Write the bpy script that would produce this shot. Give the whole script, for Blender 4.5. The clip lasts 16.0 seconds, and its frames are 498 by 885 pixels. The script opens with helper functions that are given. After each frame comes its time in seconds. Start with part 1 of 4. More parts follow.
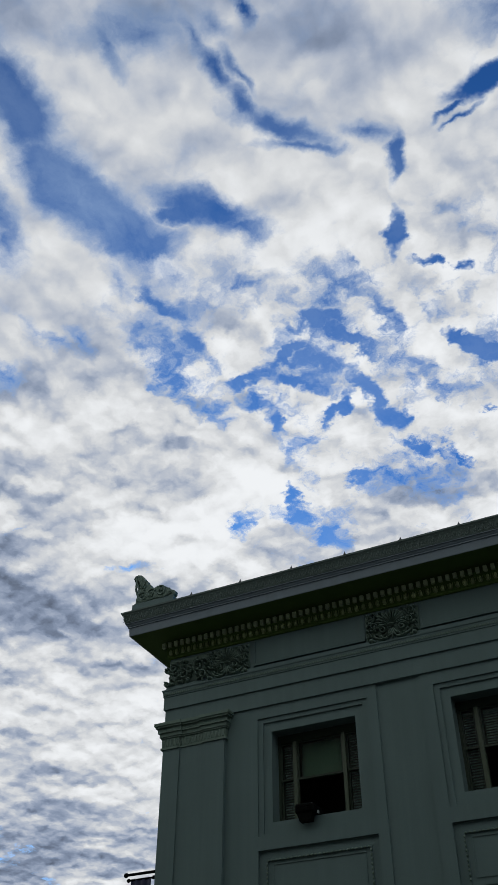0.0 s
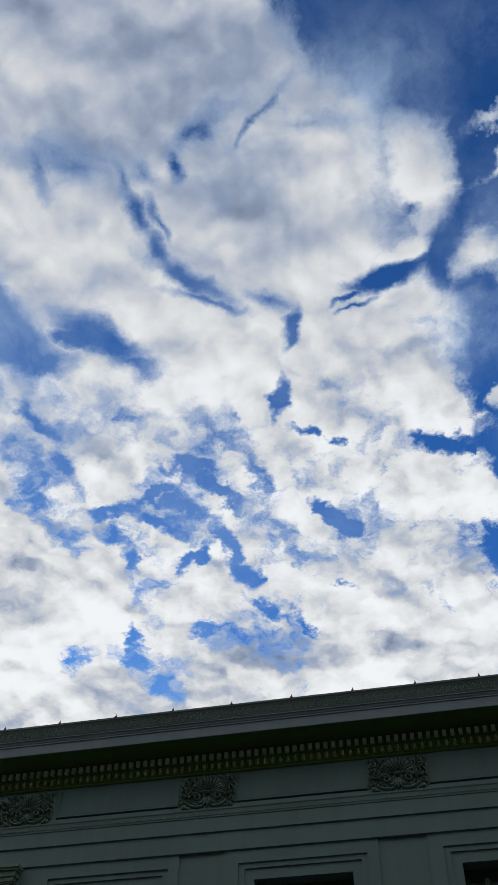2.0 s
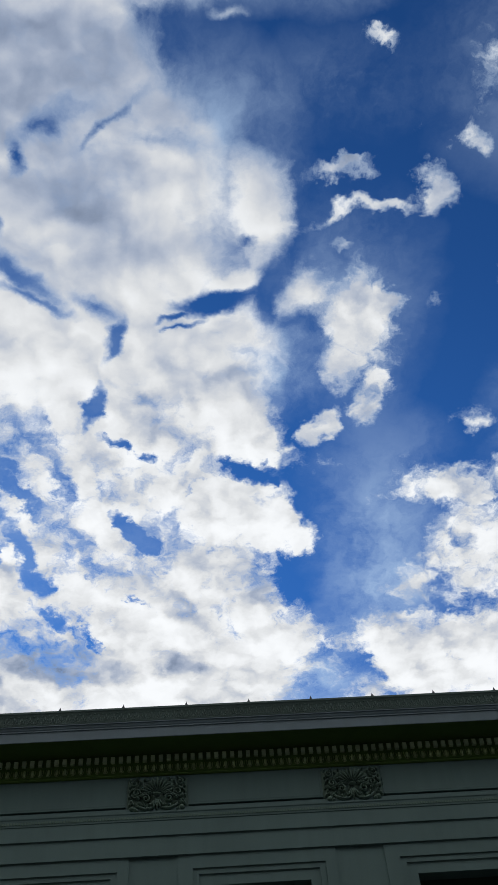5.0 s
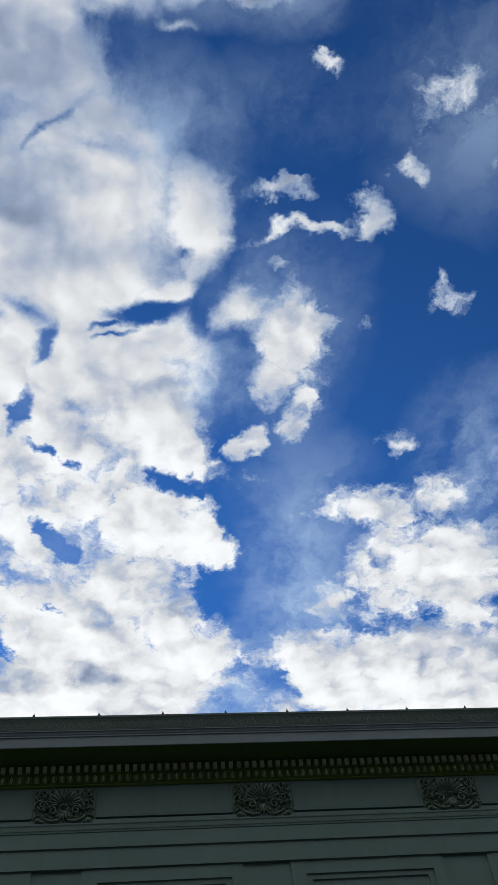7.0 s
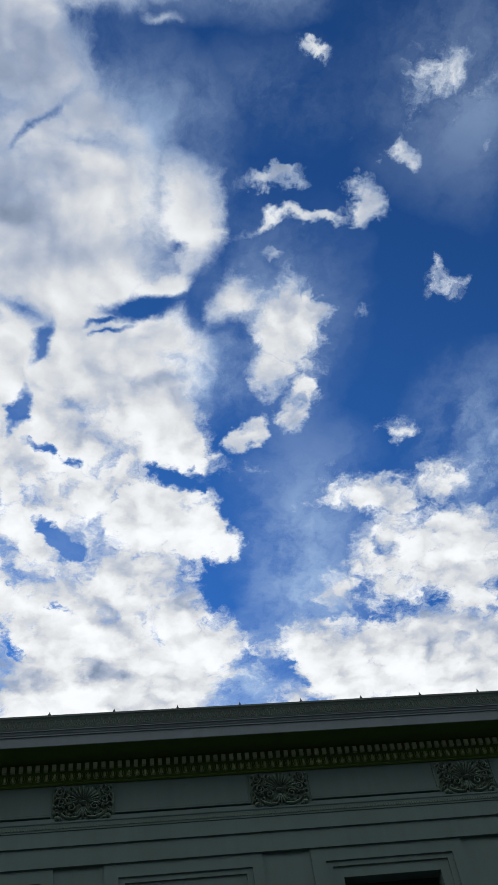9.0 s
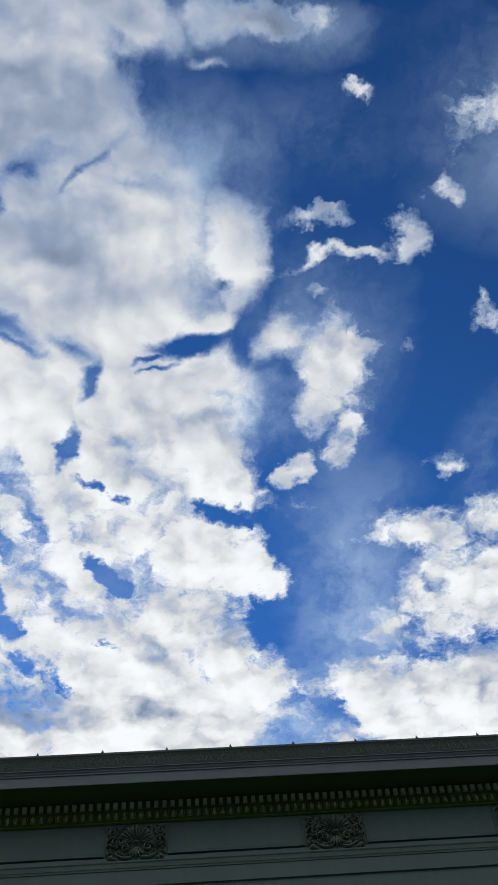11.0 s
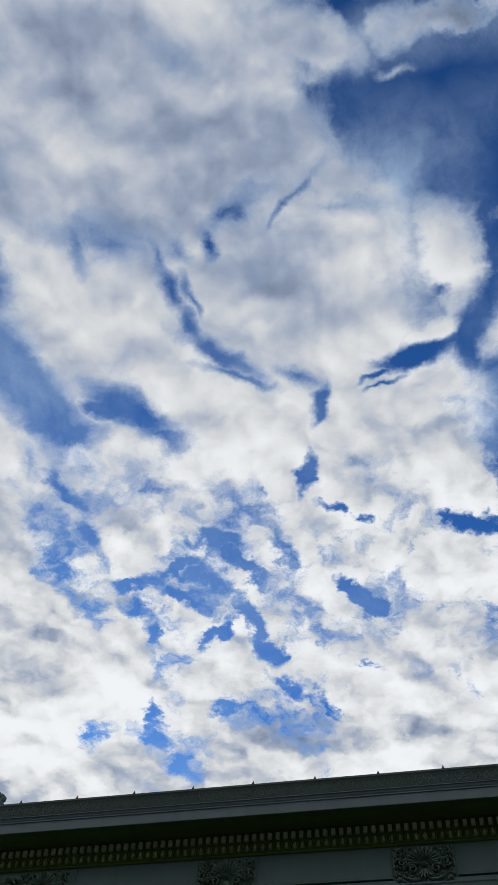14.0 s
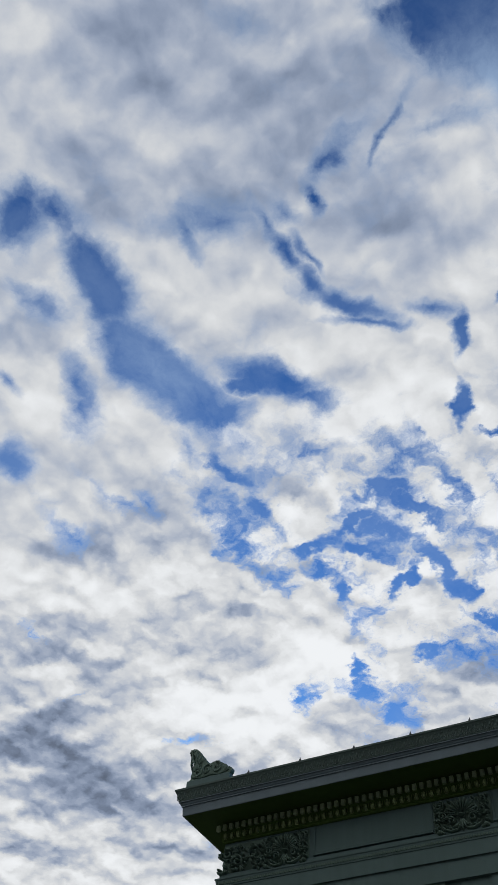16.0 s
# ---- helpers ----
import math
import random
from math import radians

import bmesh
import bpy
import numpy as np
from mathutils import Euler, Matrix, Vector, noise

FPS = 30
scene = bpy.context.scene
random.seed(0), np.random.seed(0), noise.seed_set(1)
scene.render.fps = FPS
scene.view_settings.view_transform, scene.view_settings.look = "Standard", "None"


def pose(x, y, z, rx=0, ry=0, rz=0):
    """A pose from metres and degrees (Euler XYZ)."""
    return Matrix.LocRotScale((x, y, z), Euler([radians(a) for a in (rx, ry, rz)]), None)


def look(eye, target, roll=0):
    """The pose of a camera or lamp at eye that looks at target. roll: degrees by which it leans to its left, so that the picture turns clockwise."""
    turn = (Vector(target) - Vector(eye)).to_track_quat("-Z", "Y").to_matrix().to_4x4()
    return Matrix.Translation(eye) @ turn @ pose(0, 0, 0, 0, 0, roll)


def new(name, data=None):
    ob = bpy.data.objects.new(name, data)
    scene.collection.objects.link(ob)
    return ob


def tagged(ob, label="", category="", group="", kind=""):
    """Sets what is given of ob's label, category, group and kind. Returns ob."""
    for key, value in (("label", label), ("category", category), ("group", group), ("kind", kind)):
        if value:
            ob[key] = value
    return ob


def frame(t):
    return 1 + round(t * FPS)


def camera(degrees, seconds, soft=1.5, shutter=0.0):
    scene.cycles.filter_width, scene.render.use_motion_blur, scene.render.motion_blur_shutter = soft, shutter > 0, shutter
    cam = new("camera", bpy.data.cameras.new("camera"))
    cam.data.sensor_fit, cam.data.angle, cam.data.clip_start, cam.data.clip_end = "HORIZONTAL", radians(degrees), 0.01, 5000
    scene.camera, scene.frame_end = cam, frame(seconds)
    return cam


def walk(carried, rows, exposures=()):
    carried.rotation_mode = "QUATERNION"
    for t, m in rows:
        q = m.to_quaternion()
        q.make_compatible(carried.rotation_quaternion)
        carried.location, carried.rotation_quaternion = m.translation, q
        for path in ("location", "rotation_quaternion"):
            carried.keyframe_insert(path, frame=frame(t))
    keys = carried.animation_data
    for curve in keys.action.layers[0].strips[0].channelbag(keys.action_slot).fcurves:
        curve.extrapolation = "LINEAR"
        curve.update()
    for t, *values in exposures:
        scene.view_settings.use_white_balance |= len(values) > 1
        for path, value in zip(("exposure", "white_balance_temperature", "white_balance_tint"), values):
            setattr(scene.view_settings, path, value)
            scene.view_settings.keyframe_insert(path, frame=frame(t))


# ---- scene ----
cam = camera(31.18, 16.0)
PATH = [
    (0, pose(4.536, -15.602, 1.654, 130.562, -0.091, 26.362)),
    (0.5, pose(4.546, -15.651, 1.656, 133.533, -1.212, 24.853)),
    (1, pose(4.546, -15.620, 1.674, 134.150, -1.814, 22.489)),
    (1.5, pose(4.570, -15.614, 1.680, 134.707, -1.764, 20.372)),
    (2, pose(4.594, -15.674, 1.670, 140.017, -1.283, 12.875)),
    (2.5, pose(4.597, -15.715, 1.664, 143.331, -1.583, 7.622)),
    (3, pose(4.629, -15.703, 1.669, 143.428, -0.700, 4.835)),
    (3.5, pose(4.645, -15.609, 1.693, 143.559, 1.153, 1.638)),
    (4, pose(4.686, -15.621, 1.684, 142.924, 2.632, 0.964)),
    (4.5, pose(4.706, -15.628, 1.679, 141.100, 3.126, 1.126)),
    (5, pose(4.720, -15.642, 1.660, 140.881, 3.486, -0.415)),
    (5.2, pose(4.698, -15.651, 1.656, 141.555, 3.458, -1.742)),
    (7.3, pose(4.697, -15.576, 1.676, 141.376, 5.359, -5.722)),
    (7.5, pose(4.673, -15.600, 1.676, 141.530, 5.211, -4.579)),
    (8, pose(4.619, -15.516, 1.681, 140.873, 6.076, -3.881)),
    (8.2, pose(4.644, -15.586, 1.677, 140.326, 6.684, -4.227)),
    (10.5, pose(4.514, -15.614, 1.660, 143.176, 5.105, -3.031)),
    (11, pose(4.515, -15.609, 1.653, 143.515, 4.425, -1.913)),
    (11.5, pose(4.578, -15.574, 1.643, 144.019, 3.644, 0.236)),
    (12, pose(4.550, -15.627, 1.631, 143.849, 2.470, 1.731)),
    (12.5, pose(4.559, -15.627, 1.622, 144.342, 1.636, 3.134)),
    (13, pose(4.601, -15.605, 1.629, 144.785, 0.460, 5.681)),
    (13.5, pose(4.551, -15.629, 1.637, 145.057, -1.972, 9.610)),
    (14, pose(4.554, -15.647, 1.628, 144.791, -3.468, 12.877)),
    (14.5, pose(4.556, -15.664, 1.619, 144.390, -4.474, 15.144)),
    (15, pose(4.600, -15.581, 1.633, 144.104, -4.964, 17.823)),
    (15.5, pose(4.596, -15.632, 1.644, 142.411, -4.923, 24.308)),
    (16, pose(4.592, -15.594, 1.651, 141.162, -3.858, 28.504)),
]
walk(cam, PATH, [(0, -0.10), (1.5, -0.10), (3, 0.0), (5, 0.02), (7.5, 0.06), (8.2, 0.06), (10.5, 0.03), (12, 0.0), (13.5, -0.08), (16, -0.10)])

# clouds on a flat layer, as seen from below: place (east, north per unit of height), half-axes, turn in degrees, weight
GAPS_WEST = [
    (-0.4, 0.296, 0.088, 0.041, 100, 1.8), (-0.414, 0.355, 0.053, 0.039, 99, 1.52), (-0.404, 0.399, 0.091, 0.052, 82, 1.99),
    (-0.388, 0.456, 0.096, 0.057, 74, 1.99), (-0.365, 0.493, 0.05, 0.032, 12, 1.71), (-0.296, 0.478, 0.082, 0.033, 40, 1.42),
    (-0.267, 0.514, 0.07, 0.023, 38, 0.95), (-0.327, 0.472, 0.044, 0.017, 26, 1.52), (-0.418, 0.504, 0.046, 0.023, 98, 0.95),
    (-0.432, 0.635, 0.098, 0.054, 91, 0.76), (-0.394, 0.554, 0.054, 0.015, 74, 0.95), (-0.497, 0.414, 0.073, 0.032, 125, 0.95),
    (-0.534, 0.534, 0.083, 0.02, 66, 0.85), (-0.389, 0.628, 0.066, 0.024, 95, 0.71), (-0.42, 0.736, 0.074, 0.037, 68, 0.81),
]
GAPS_UPPER = [
    (-0.217, 0.321, 0.061, 0.021, 82, 1.12), (-0.208, 0.361, 0.058, 0.021, 72, 1.62), (-0.199, 0.397, 0.061, 0.021, 79, 1.88),
    (-0.176, 0.44, 0.1, 0.028, 49, 2.0), (-0.166, 0.465, 0.088, 0.016, 31, 1.88), (-0.109, 0.476, 0.069, 0.028, 35, 1.5),
    (-0.092, 0.512, 0.051, 0.019, 105, 2.12), (-0.116, 0.592, 0.046, 0.018, 105, 2.25), (-0.092, 0.645, 0.046, 0.012, 48, 1.75),
    (-0.068, 0.666, 0.022, 0.014, 30, 1.75), (0.004, 0.469, 0.06, 0.019, 175, 1.88), (-0.028, 0.484, 0.043, 0.008, 152, 1.5),
    (-0.294, 0.294, 0.044, 0.014, 91, 1.0), (-0.235, 0.295, 0.078, 0.028, 36, 0.75),
]
GAPS_CRACKED = [
    (-0.234, 0.66, 0.036, 0.017, 39, 1.29), (-0.215, 0.706, 0.046, 0.013, 55, 1.29), (-0.288, 0.686, 0.032, 0.014, 146, 1.29),
    (-0.351, 0.704, 0.052, 0.015, 175, 1.14), (-0.292, 0.743, 0.055, 0.015, 39, 0.91), (-0.223, 0.786, 0.062, 0.016, 84, 1.37),
    (-0.215, 0.835, 0.046, 0.023, 71, 1.44), (-0.369, 0.741, 0.032, 0.015, 26, 0.99), (-0.165, 0.682, 0.034, 0.019, 82, 1.22),
    (-0.088, 0.763, 0.047, 0.012, 43, 1.29), (-0.071, 0.79, 0.023, 0.011, 52, 1.14), (-0.192, 0.902, 0.059, 0.014, 41, 1.14),
    (-0.148, 0.937, 0.051, 0.013, 75, 1.29), (-0.094, 0.879, 0.02, 0.013, 30, 1.14), (-0.265, 0.796, 0.047, 0.011, 136, 0.99),
    (-0.349, 0.782, 0.025, 0.012, 82, 0.91),
]
GAPS_LOW = [
    (-0.386, 0.917, 0.05, 0.014, 90, 1.22), (-0.296, 0.922, 0.044, 0.014, 177, 0.99), (-0.477, 0.935, 0.066, 0.031, 161, 1.44),
    (-0.404, 0.955, 0.051, 0.024, 42, 0.91), (-0.373, 1.027, 0.07, 0.031, 56, 0.84), (-0.753, 0.79, 0.071, 0.031, 12, 0.91),
    (-0.693, 0.935, 0.078, 0.026, 41, 1.06), (-0.471, 0.664, 0.029, 0.016, 70, 0.76),
]
GAPS_FAR_WEST = [
    (-0.435, 0.197, 0.052, 0.045, 160, 1.44), (-0.399, 0.213, 0.063, 0.031, 66, 1.02), (-0.615, 0.437, 0.044, 0.042, 58, 1.53),
    (-0.484, 0.394, 0.072, 0.022, 116, 0.98), (-0.466, 0.288, 0.049, 0.025, 63, 0.85), (-0.728, 0.803, 0.061, 0.026, 25, 1.1),
    (-1.062, 1.061, 0.11, 0.054, 128, 1.19), (-0.62, 0.547, 0.093, 0.029, 95, 0.85), (-0.504, 0.558, 0.042, 0.018, 83, 0.85),
    (-0.755, 0.678, 0.133, 0.033, 92, 0.94), (-0.553, 0.35, 0.031, 0.018, 65, 0.85), (-0.778, 0.992, 0.087, 0.034, 48, 0.77),
    (-0.668, 0.938, 0.069, 0.028, 40, 1.02),
]
GAPS_RING = [
    (-0.127, 0.289, 0.081, 0.027, 152, 1.5), (-0.083, 0.294, 0.069, 0.01, 137, 1.5), (-0.043, 0.304, 0.062, 0.025, 9, 0.96),
    (-0.163, 0.321, 0.043, 0.014, 93, 1.8), (-0.193, 0.322, 0.058, 0.029, 74, 1.2), (-0.253, 0.301, 0.124, 0.032, 25, 0.9),
    (-0.191, 0.373, 0.055, 0.015, 76, 1.68), (-0.053, 0.374, 0.083, 0.035, 173, 0.66), (-0.025, 0.498, 0.043, 0.007, 160, 1.56),
    (-0.044, 0.176, 0.062, 0.018, 37, 1.08), (0.005, 0.145, 0.039, 0.014, 65, 0.96), (-0.158, 0.141, 0.059, 0.024, 37, 0.66),
]
HOLES_MIDDLE = [
    (-0.086, 0.766, 0.033, 0.018, 49, 1.26), (-0.169, 0.683, 0.023, 0.016, 61, 1.11), (-0.087, 0.648, 0.026, 0.008, 39, 0.96),
    (-0.083, 0.889, 0.035, 0.013, 17, 1.04), (-0.144, 0.94, 0.041, 0.011, 72, 1.04), (-0.192, 0.898, 0.032, 0.011, 4, 0.81),
    (-0.008, 0.707, 0.026, 0.007, 141, 0.81), (-0.25, 0.657, 0.057, 0.012, 10, 0.81), (-0.087, 1.009, 0.029, 0.012, 32, 0.67),
    (-0.043, 1.051, 0.046, 0.013, 3, 0.81), (-0.001, 0.386, 0.034, 0.027, 2, 0.3), (-0.073, 0.371, 0.041, 0.023, 24, 0.37),
]
EDGE_PUFFS = [
    (-0.101, 0.381, 0.233, 0.183, 100, 1.04), (0.068, 0.37, 0.082, 0.044, 84, 1.52), (-0.014, 0.588, 0.213, 0.132, 31, 1.23),
    (0.055, 0.51, 0.078, 0.047, 48, 1.04), (0.065, 0.764, 0.116, 0.078, 84, 1.8), (0.118, 0.791, 0.046, 0.038, 82, 1.52),
    (0.047, 0.869, 0.105, 0.079, 88, 1.61), (-0.013, 0.972, 0.198, 0.153, 4, 1.23), (0.032, 0.448, 0.058, 0.019, 158, 1.14),
    (0.075, 0.644, 0.06, 0.047, 5, 1.04), (-0.09, 0.212, 0.094, 0.088, 36, 0.95),
]
EDGE_GAPS = [
    (0.052, 0.686, 0.078, 0.023, 12, 1.4), (0.04, 0.236, 0.183, 0.066, 35, 1.2), (0.011, 0.473, 0.064, 0.008, 167, 1.4),
    (0.05, 0.399, 0.014, 0.011, 4, 0.9), (0.073, 0.462, 0.068, 0.023, 98, 0.8), (0.097, 0.862, 0.098, 0.039, 96, 0.9),
    (-0.044, 0.2, 0.051, 0.036, 60, 0.9), (0.112, 0.578, 0.116, 0.045, 88, 0.6), (0.102, 0.707, 0.048, 0.043, 14, 0.7),
]
PUFFS_EAST = [
    (0.176, 0.221, 0.066, 0.02, 22, 1.96), (0.106, 0.261, 0.043, 0.016, 79, 1.45), (0.143, 0.262, 0.052, 0.032, 22, 1.23),
    (0.153, 0.334, 0.073, 0.022, 169, 1.96), (0.139, 0.381, 0.051, 0.02, 160, 1.89), (0.186, 0.374, 0.063, 0.02, 2, 1.81),
    (0.231, 0.354, 0.061, 0.036, 89, 1.89), (0.199, 0.307, 0.032, 0.028, 55, 1.3), (0.12, 0.463, 0.064, 0.055, 53, 1.74),
    (0.172, 0.497, 0.117, 0.065, 84, 2.17), (0.196, 0.468, 0.063, 0.033, 75, 1.89), (0.154, 0.551, 0.049, 0.043, 15, 2.17),
    (0.188, 0.591, 0.058, 0.033, 77, 2.46), (0.135, 0.624, 0.051, 0.026, 126, 2.75),
]
PUFFS_TOP = [
    (-0.023, 0.167, 0.077, 0.04, 19, 1.8), (0.089, 0.162, 0.133, 0.031, 177, 2.04), (0.035, 0.197, 0.039, 0.013, 2, 1.2),
    (0.115, 0.214, 0.059, 0.015, 20, 1.14), (0.073, 0.219, 0.035, 0.011, 2, 1.2), (0.26, 0.26, 0.07, 0.053, 96, 0.9),
    (0.289, 0.229, 0.087, 0.071, 177, 0.86), (0.327, 0.269, 0.115, 0.061, 74, 0.9), (0.269, 0.308, 0.038, 0.025, 3, 1.32),
    (0.208, 0.304, 0.032, 0.025, 75, 1.2), (0.232, 0.424, 0.039, 0.018, 10, 1.2), (0.319, 0.446, 0.058, 0.05, 33, 1.14),
    (0.149, 0.414, 0.042, 0.029, 82, 1.08), (0.129, 0.551, 0.038, 0.02, 93, 1.2), (0.251, 0.474, 0.037, 0.027, 6, 1.02),
]
BANKS_EAST = [
    (0.311, 0.622, 0.052, 0.046, 123, 1.8), (0.311, 0.712, 0.107, 0.059, 168, 2.4), (0.37, 0.692, 0.1, 0.083, 55, 1.8),
    (0.34, 0.81, 0.151, 0.115, 70, 2.55), (0.404, 0.823, 0.219, 0.15, 71, 2.4), (0.296, 0.871, 0.097, 0.082, 20, 2.25),
    (0.274, 0.932, 0.08, 0.059, 9, 2.4), (0.343, 0.992, 0.223, 0.168, 12, 2.7), (0.451, 0.971, 0.25, 0.207, 28, 2.7),
    (0.295, 1.024, 0.114, 0.096, 24, 1.8), (0.368, 0.761, 0.188, 0.156, 23, 1.5), (0.381, 0.886, 0.229, 0.134, 4, 1.65),
    (0.433, 0.759, 0.187, 0.097, 75, 1.35),
]
VEILS = [
    (0.023, 0.302, 0.121, 0.088, 66, 0.6), (0.08, 0.542, 0.08, 0.067, 55, 0.75), (0.219, 0.768, 0.192, 0.122, 83, 0.55),
    (0.122, 1.008, 0.171, 0.115, 4, 1.05), (0.417, 0.65, 0.161, 0.109, 69, 0.7), (0.324, 0.246, 0.152, 0.127, 49, 0.35),
    (0.15, 0.483, 0.167, 0.115, 83, 0.4), (0.07, 0.167, 0.146, 0.04, 2, 0.5), (0.138, 0.259, 0.101, 0.06, 4, 0.25),
    (0.23, 0.88, 0.102, 0.085, 15, 0.55), (-0.399, 0.424, 0.106, 0.06, 76, 0.25),
]
BROKEN = [
    (-0.272, 0.733, 0.295, 0.204, 44, 0.12), (-0.37, 0.541, 0.143, 0.092, 122, 0.1), (-0.379, 0.827, 0.264, 0.145, 26, 0.05),
    (-0.209, 0.975, 0.221, 0.119, 26, 0.1), (-0.086, 0.827, 0.229, 0.225, 108, 0.2), (-0.112, 0.296, 0.105, 0.052, 159, 0.2),
    (0.3, 0.971, 0.151, 0.074, 81, 0.25), (-0.45, 0.311, 0.174, 0.149, 147, 0.2), (-0.999, 1.164, 1.034, 0.404, 126, -0.7),
    (-0.947, 0.952, 0.505, 0.356, 133, -0.7),
]
GREY_BASES = [
    (-0.841, 0.972, 0.269, 0.199, 23, 0.7), (-1.26, 1.597, 0.427, 0.356, 133, 1.1), (-0.565, 0.767, 0.11, 0.099, 12, 0.35),
    (-0.575, 0.569, 0.127, 0.106, 143, 0.3), (-0.244, 0.291, 0.115, 0.055, 26, 0.25), (-0.115, 0.383, 0.101, 0.058, 27, 0.25),
    (-0.192, 0.971, 0.14, 0.081, 44, 0.45), (-0.395, 1.014, 0.119, 0.077, 27, 0.4), (-0.506, 0.823, 0.122, 0.097, 19, 0.35),
    (-0.219, 0.214, 0.217, 0.122, 7, 0.36), (-0.069, 0.371, 0.108, 0.057, 9, 0.25), (-0.237, 0.114, 0.156, 0.079, 7, 0.4),
    (-0.107, 0.136, 0.063, 0.057, 178, 0.2), (-0.018, 0.568, 0.128, 0.057, 8, 0.2), (-0.83, 0.77, 0.242, 0.191, 100, 0.75),
]
GREY_LOW = [
    (-0.839, 0.977, 0.277, 0.16, 22, 0.45), (-0.819, 1.136, 0.131, 0.08, 91, 0.25), (-1.075, 1.221, 0.147, 0.126, 142, 0.4),
    (0.139, 0.998, 0.137, 0.1, 8, 0.35), (-0.147, 0.975, 0.167, 0.079, 7, 0.35), (-0.24, 0.987, 0.167, 0.081, 4, 0.25),
    (-0.645, 0.785, 0.123, 0.048, 179, 0.2), (-0.853, 1.345, 0.348, 0.066, 120, -0.3), (-0.309, 0.287, 0.1, 0.057, 26, -0.25),
    (0.457, 0.88, 0.192, 0.084, 76, 0.25), (-0.46, 0.743, 0.096, 0.066, 92, 0.25),
]
BRIGHT_BANKS = [
    (-0.633, 0.902, 0.219, 0.111, 10, 0.75), (-0.443, 0.871, 0.15, 0.069, 26, 0.5), (-0.93, 1.184, 0.172, 0.107, 27, 0.5),
    (-1.062, 1.526, 0.259, 0.109, 143, 0.6), (-0.022, 0.992, 0.193, 0.097, 3, 0.35), (0.336, 1.003, 0.18, 0.102, 4, 0.35),
    (-0.416, 0.885, 0.165, 0.092, 8, 0.35), (-0.238, 0.576, 0.089, 0.069, 177, 0.25), (0.339, 0.806, 0.106, 0.09, 58, 0.25),
    (0.069, 0.764, 0.081, 0.066, 86, 0.25), (-0.216, 0.741, 0.226, 0.212, 68, 0.2), (-0.05, 0.464, 0.143, 0.051, 166, 0.2),
]
GAP_LISTS = [GAPS_WEST, GAPS_UPPER, GAPS_CRACKED, GAPS_LOW, GAPS_FAR_WEST, GAPS_RING, HOLES_MIDDLE, EDGE_GAPS]
PUFF_LISTS = [EDGE_PUFFS, PUFFS_EAST, PUFFS_TOP, BANKS_EAST]
GREY_LISTS = [GREY_BASES, GREY_LOW]

# ---- world and sun ----


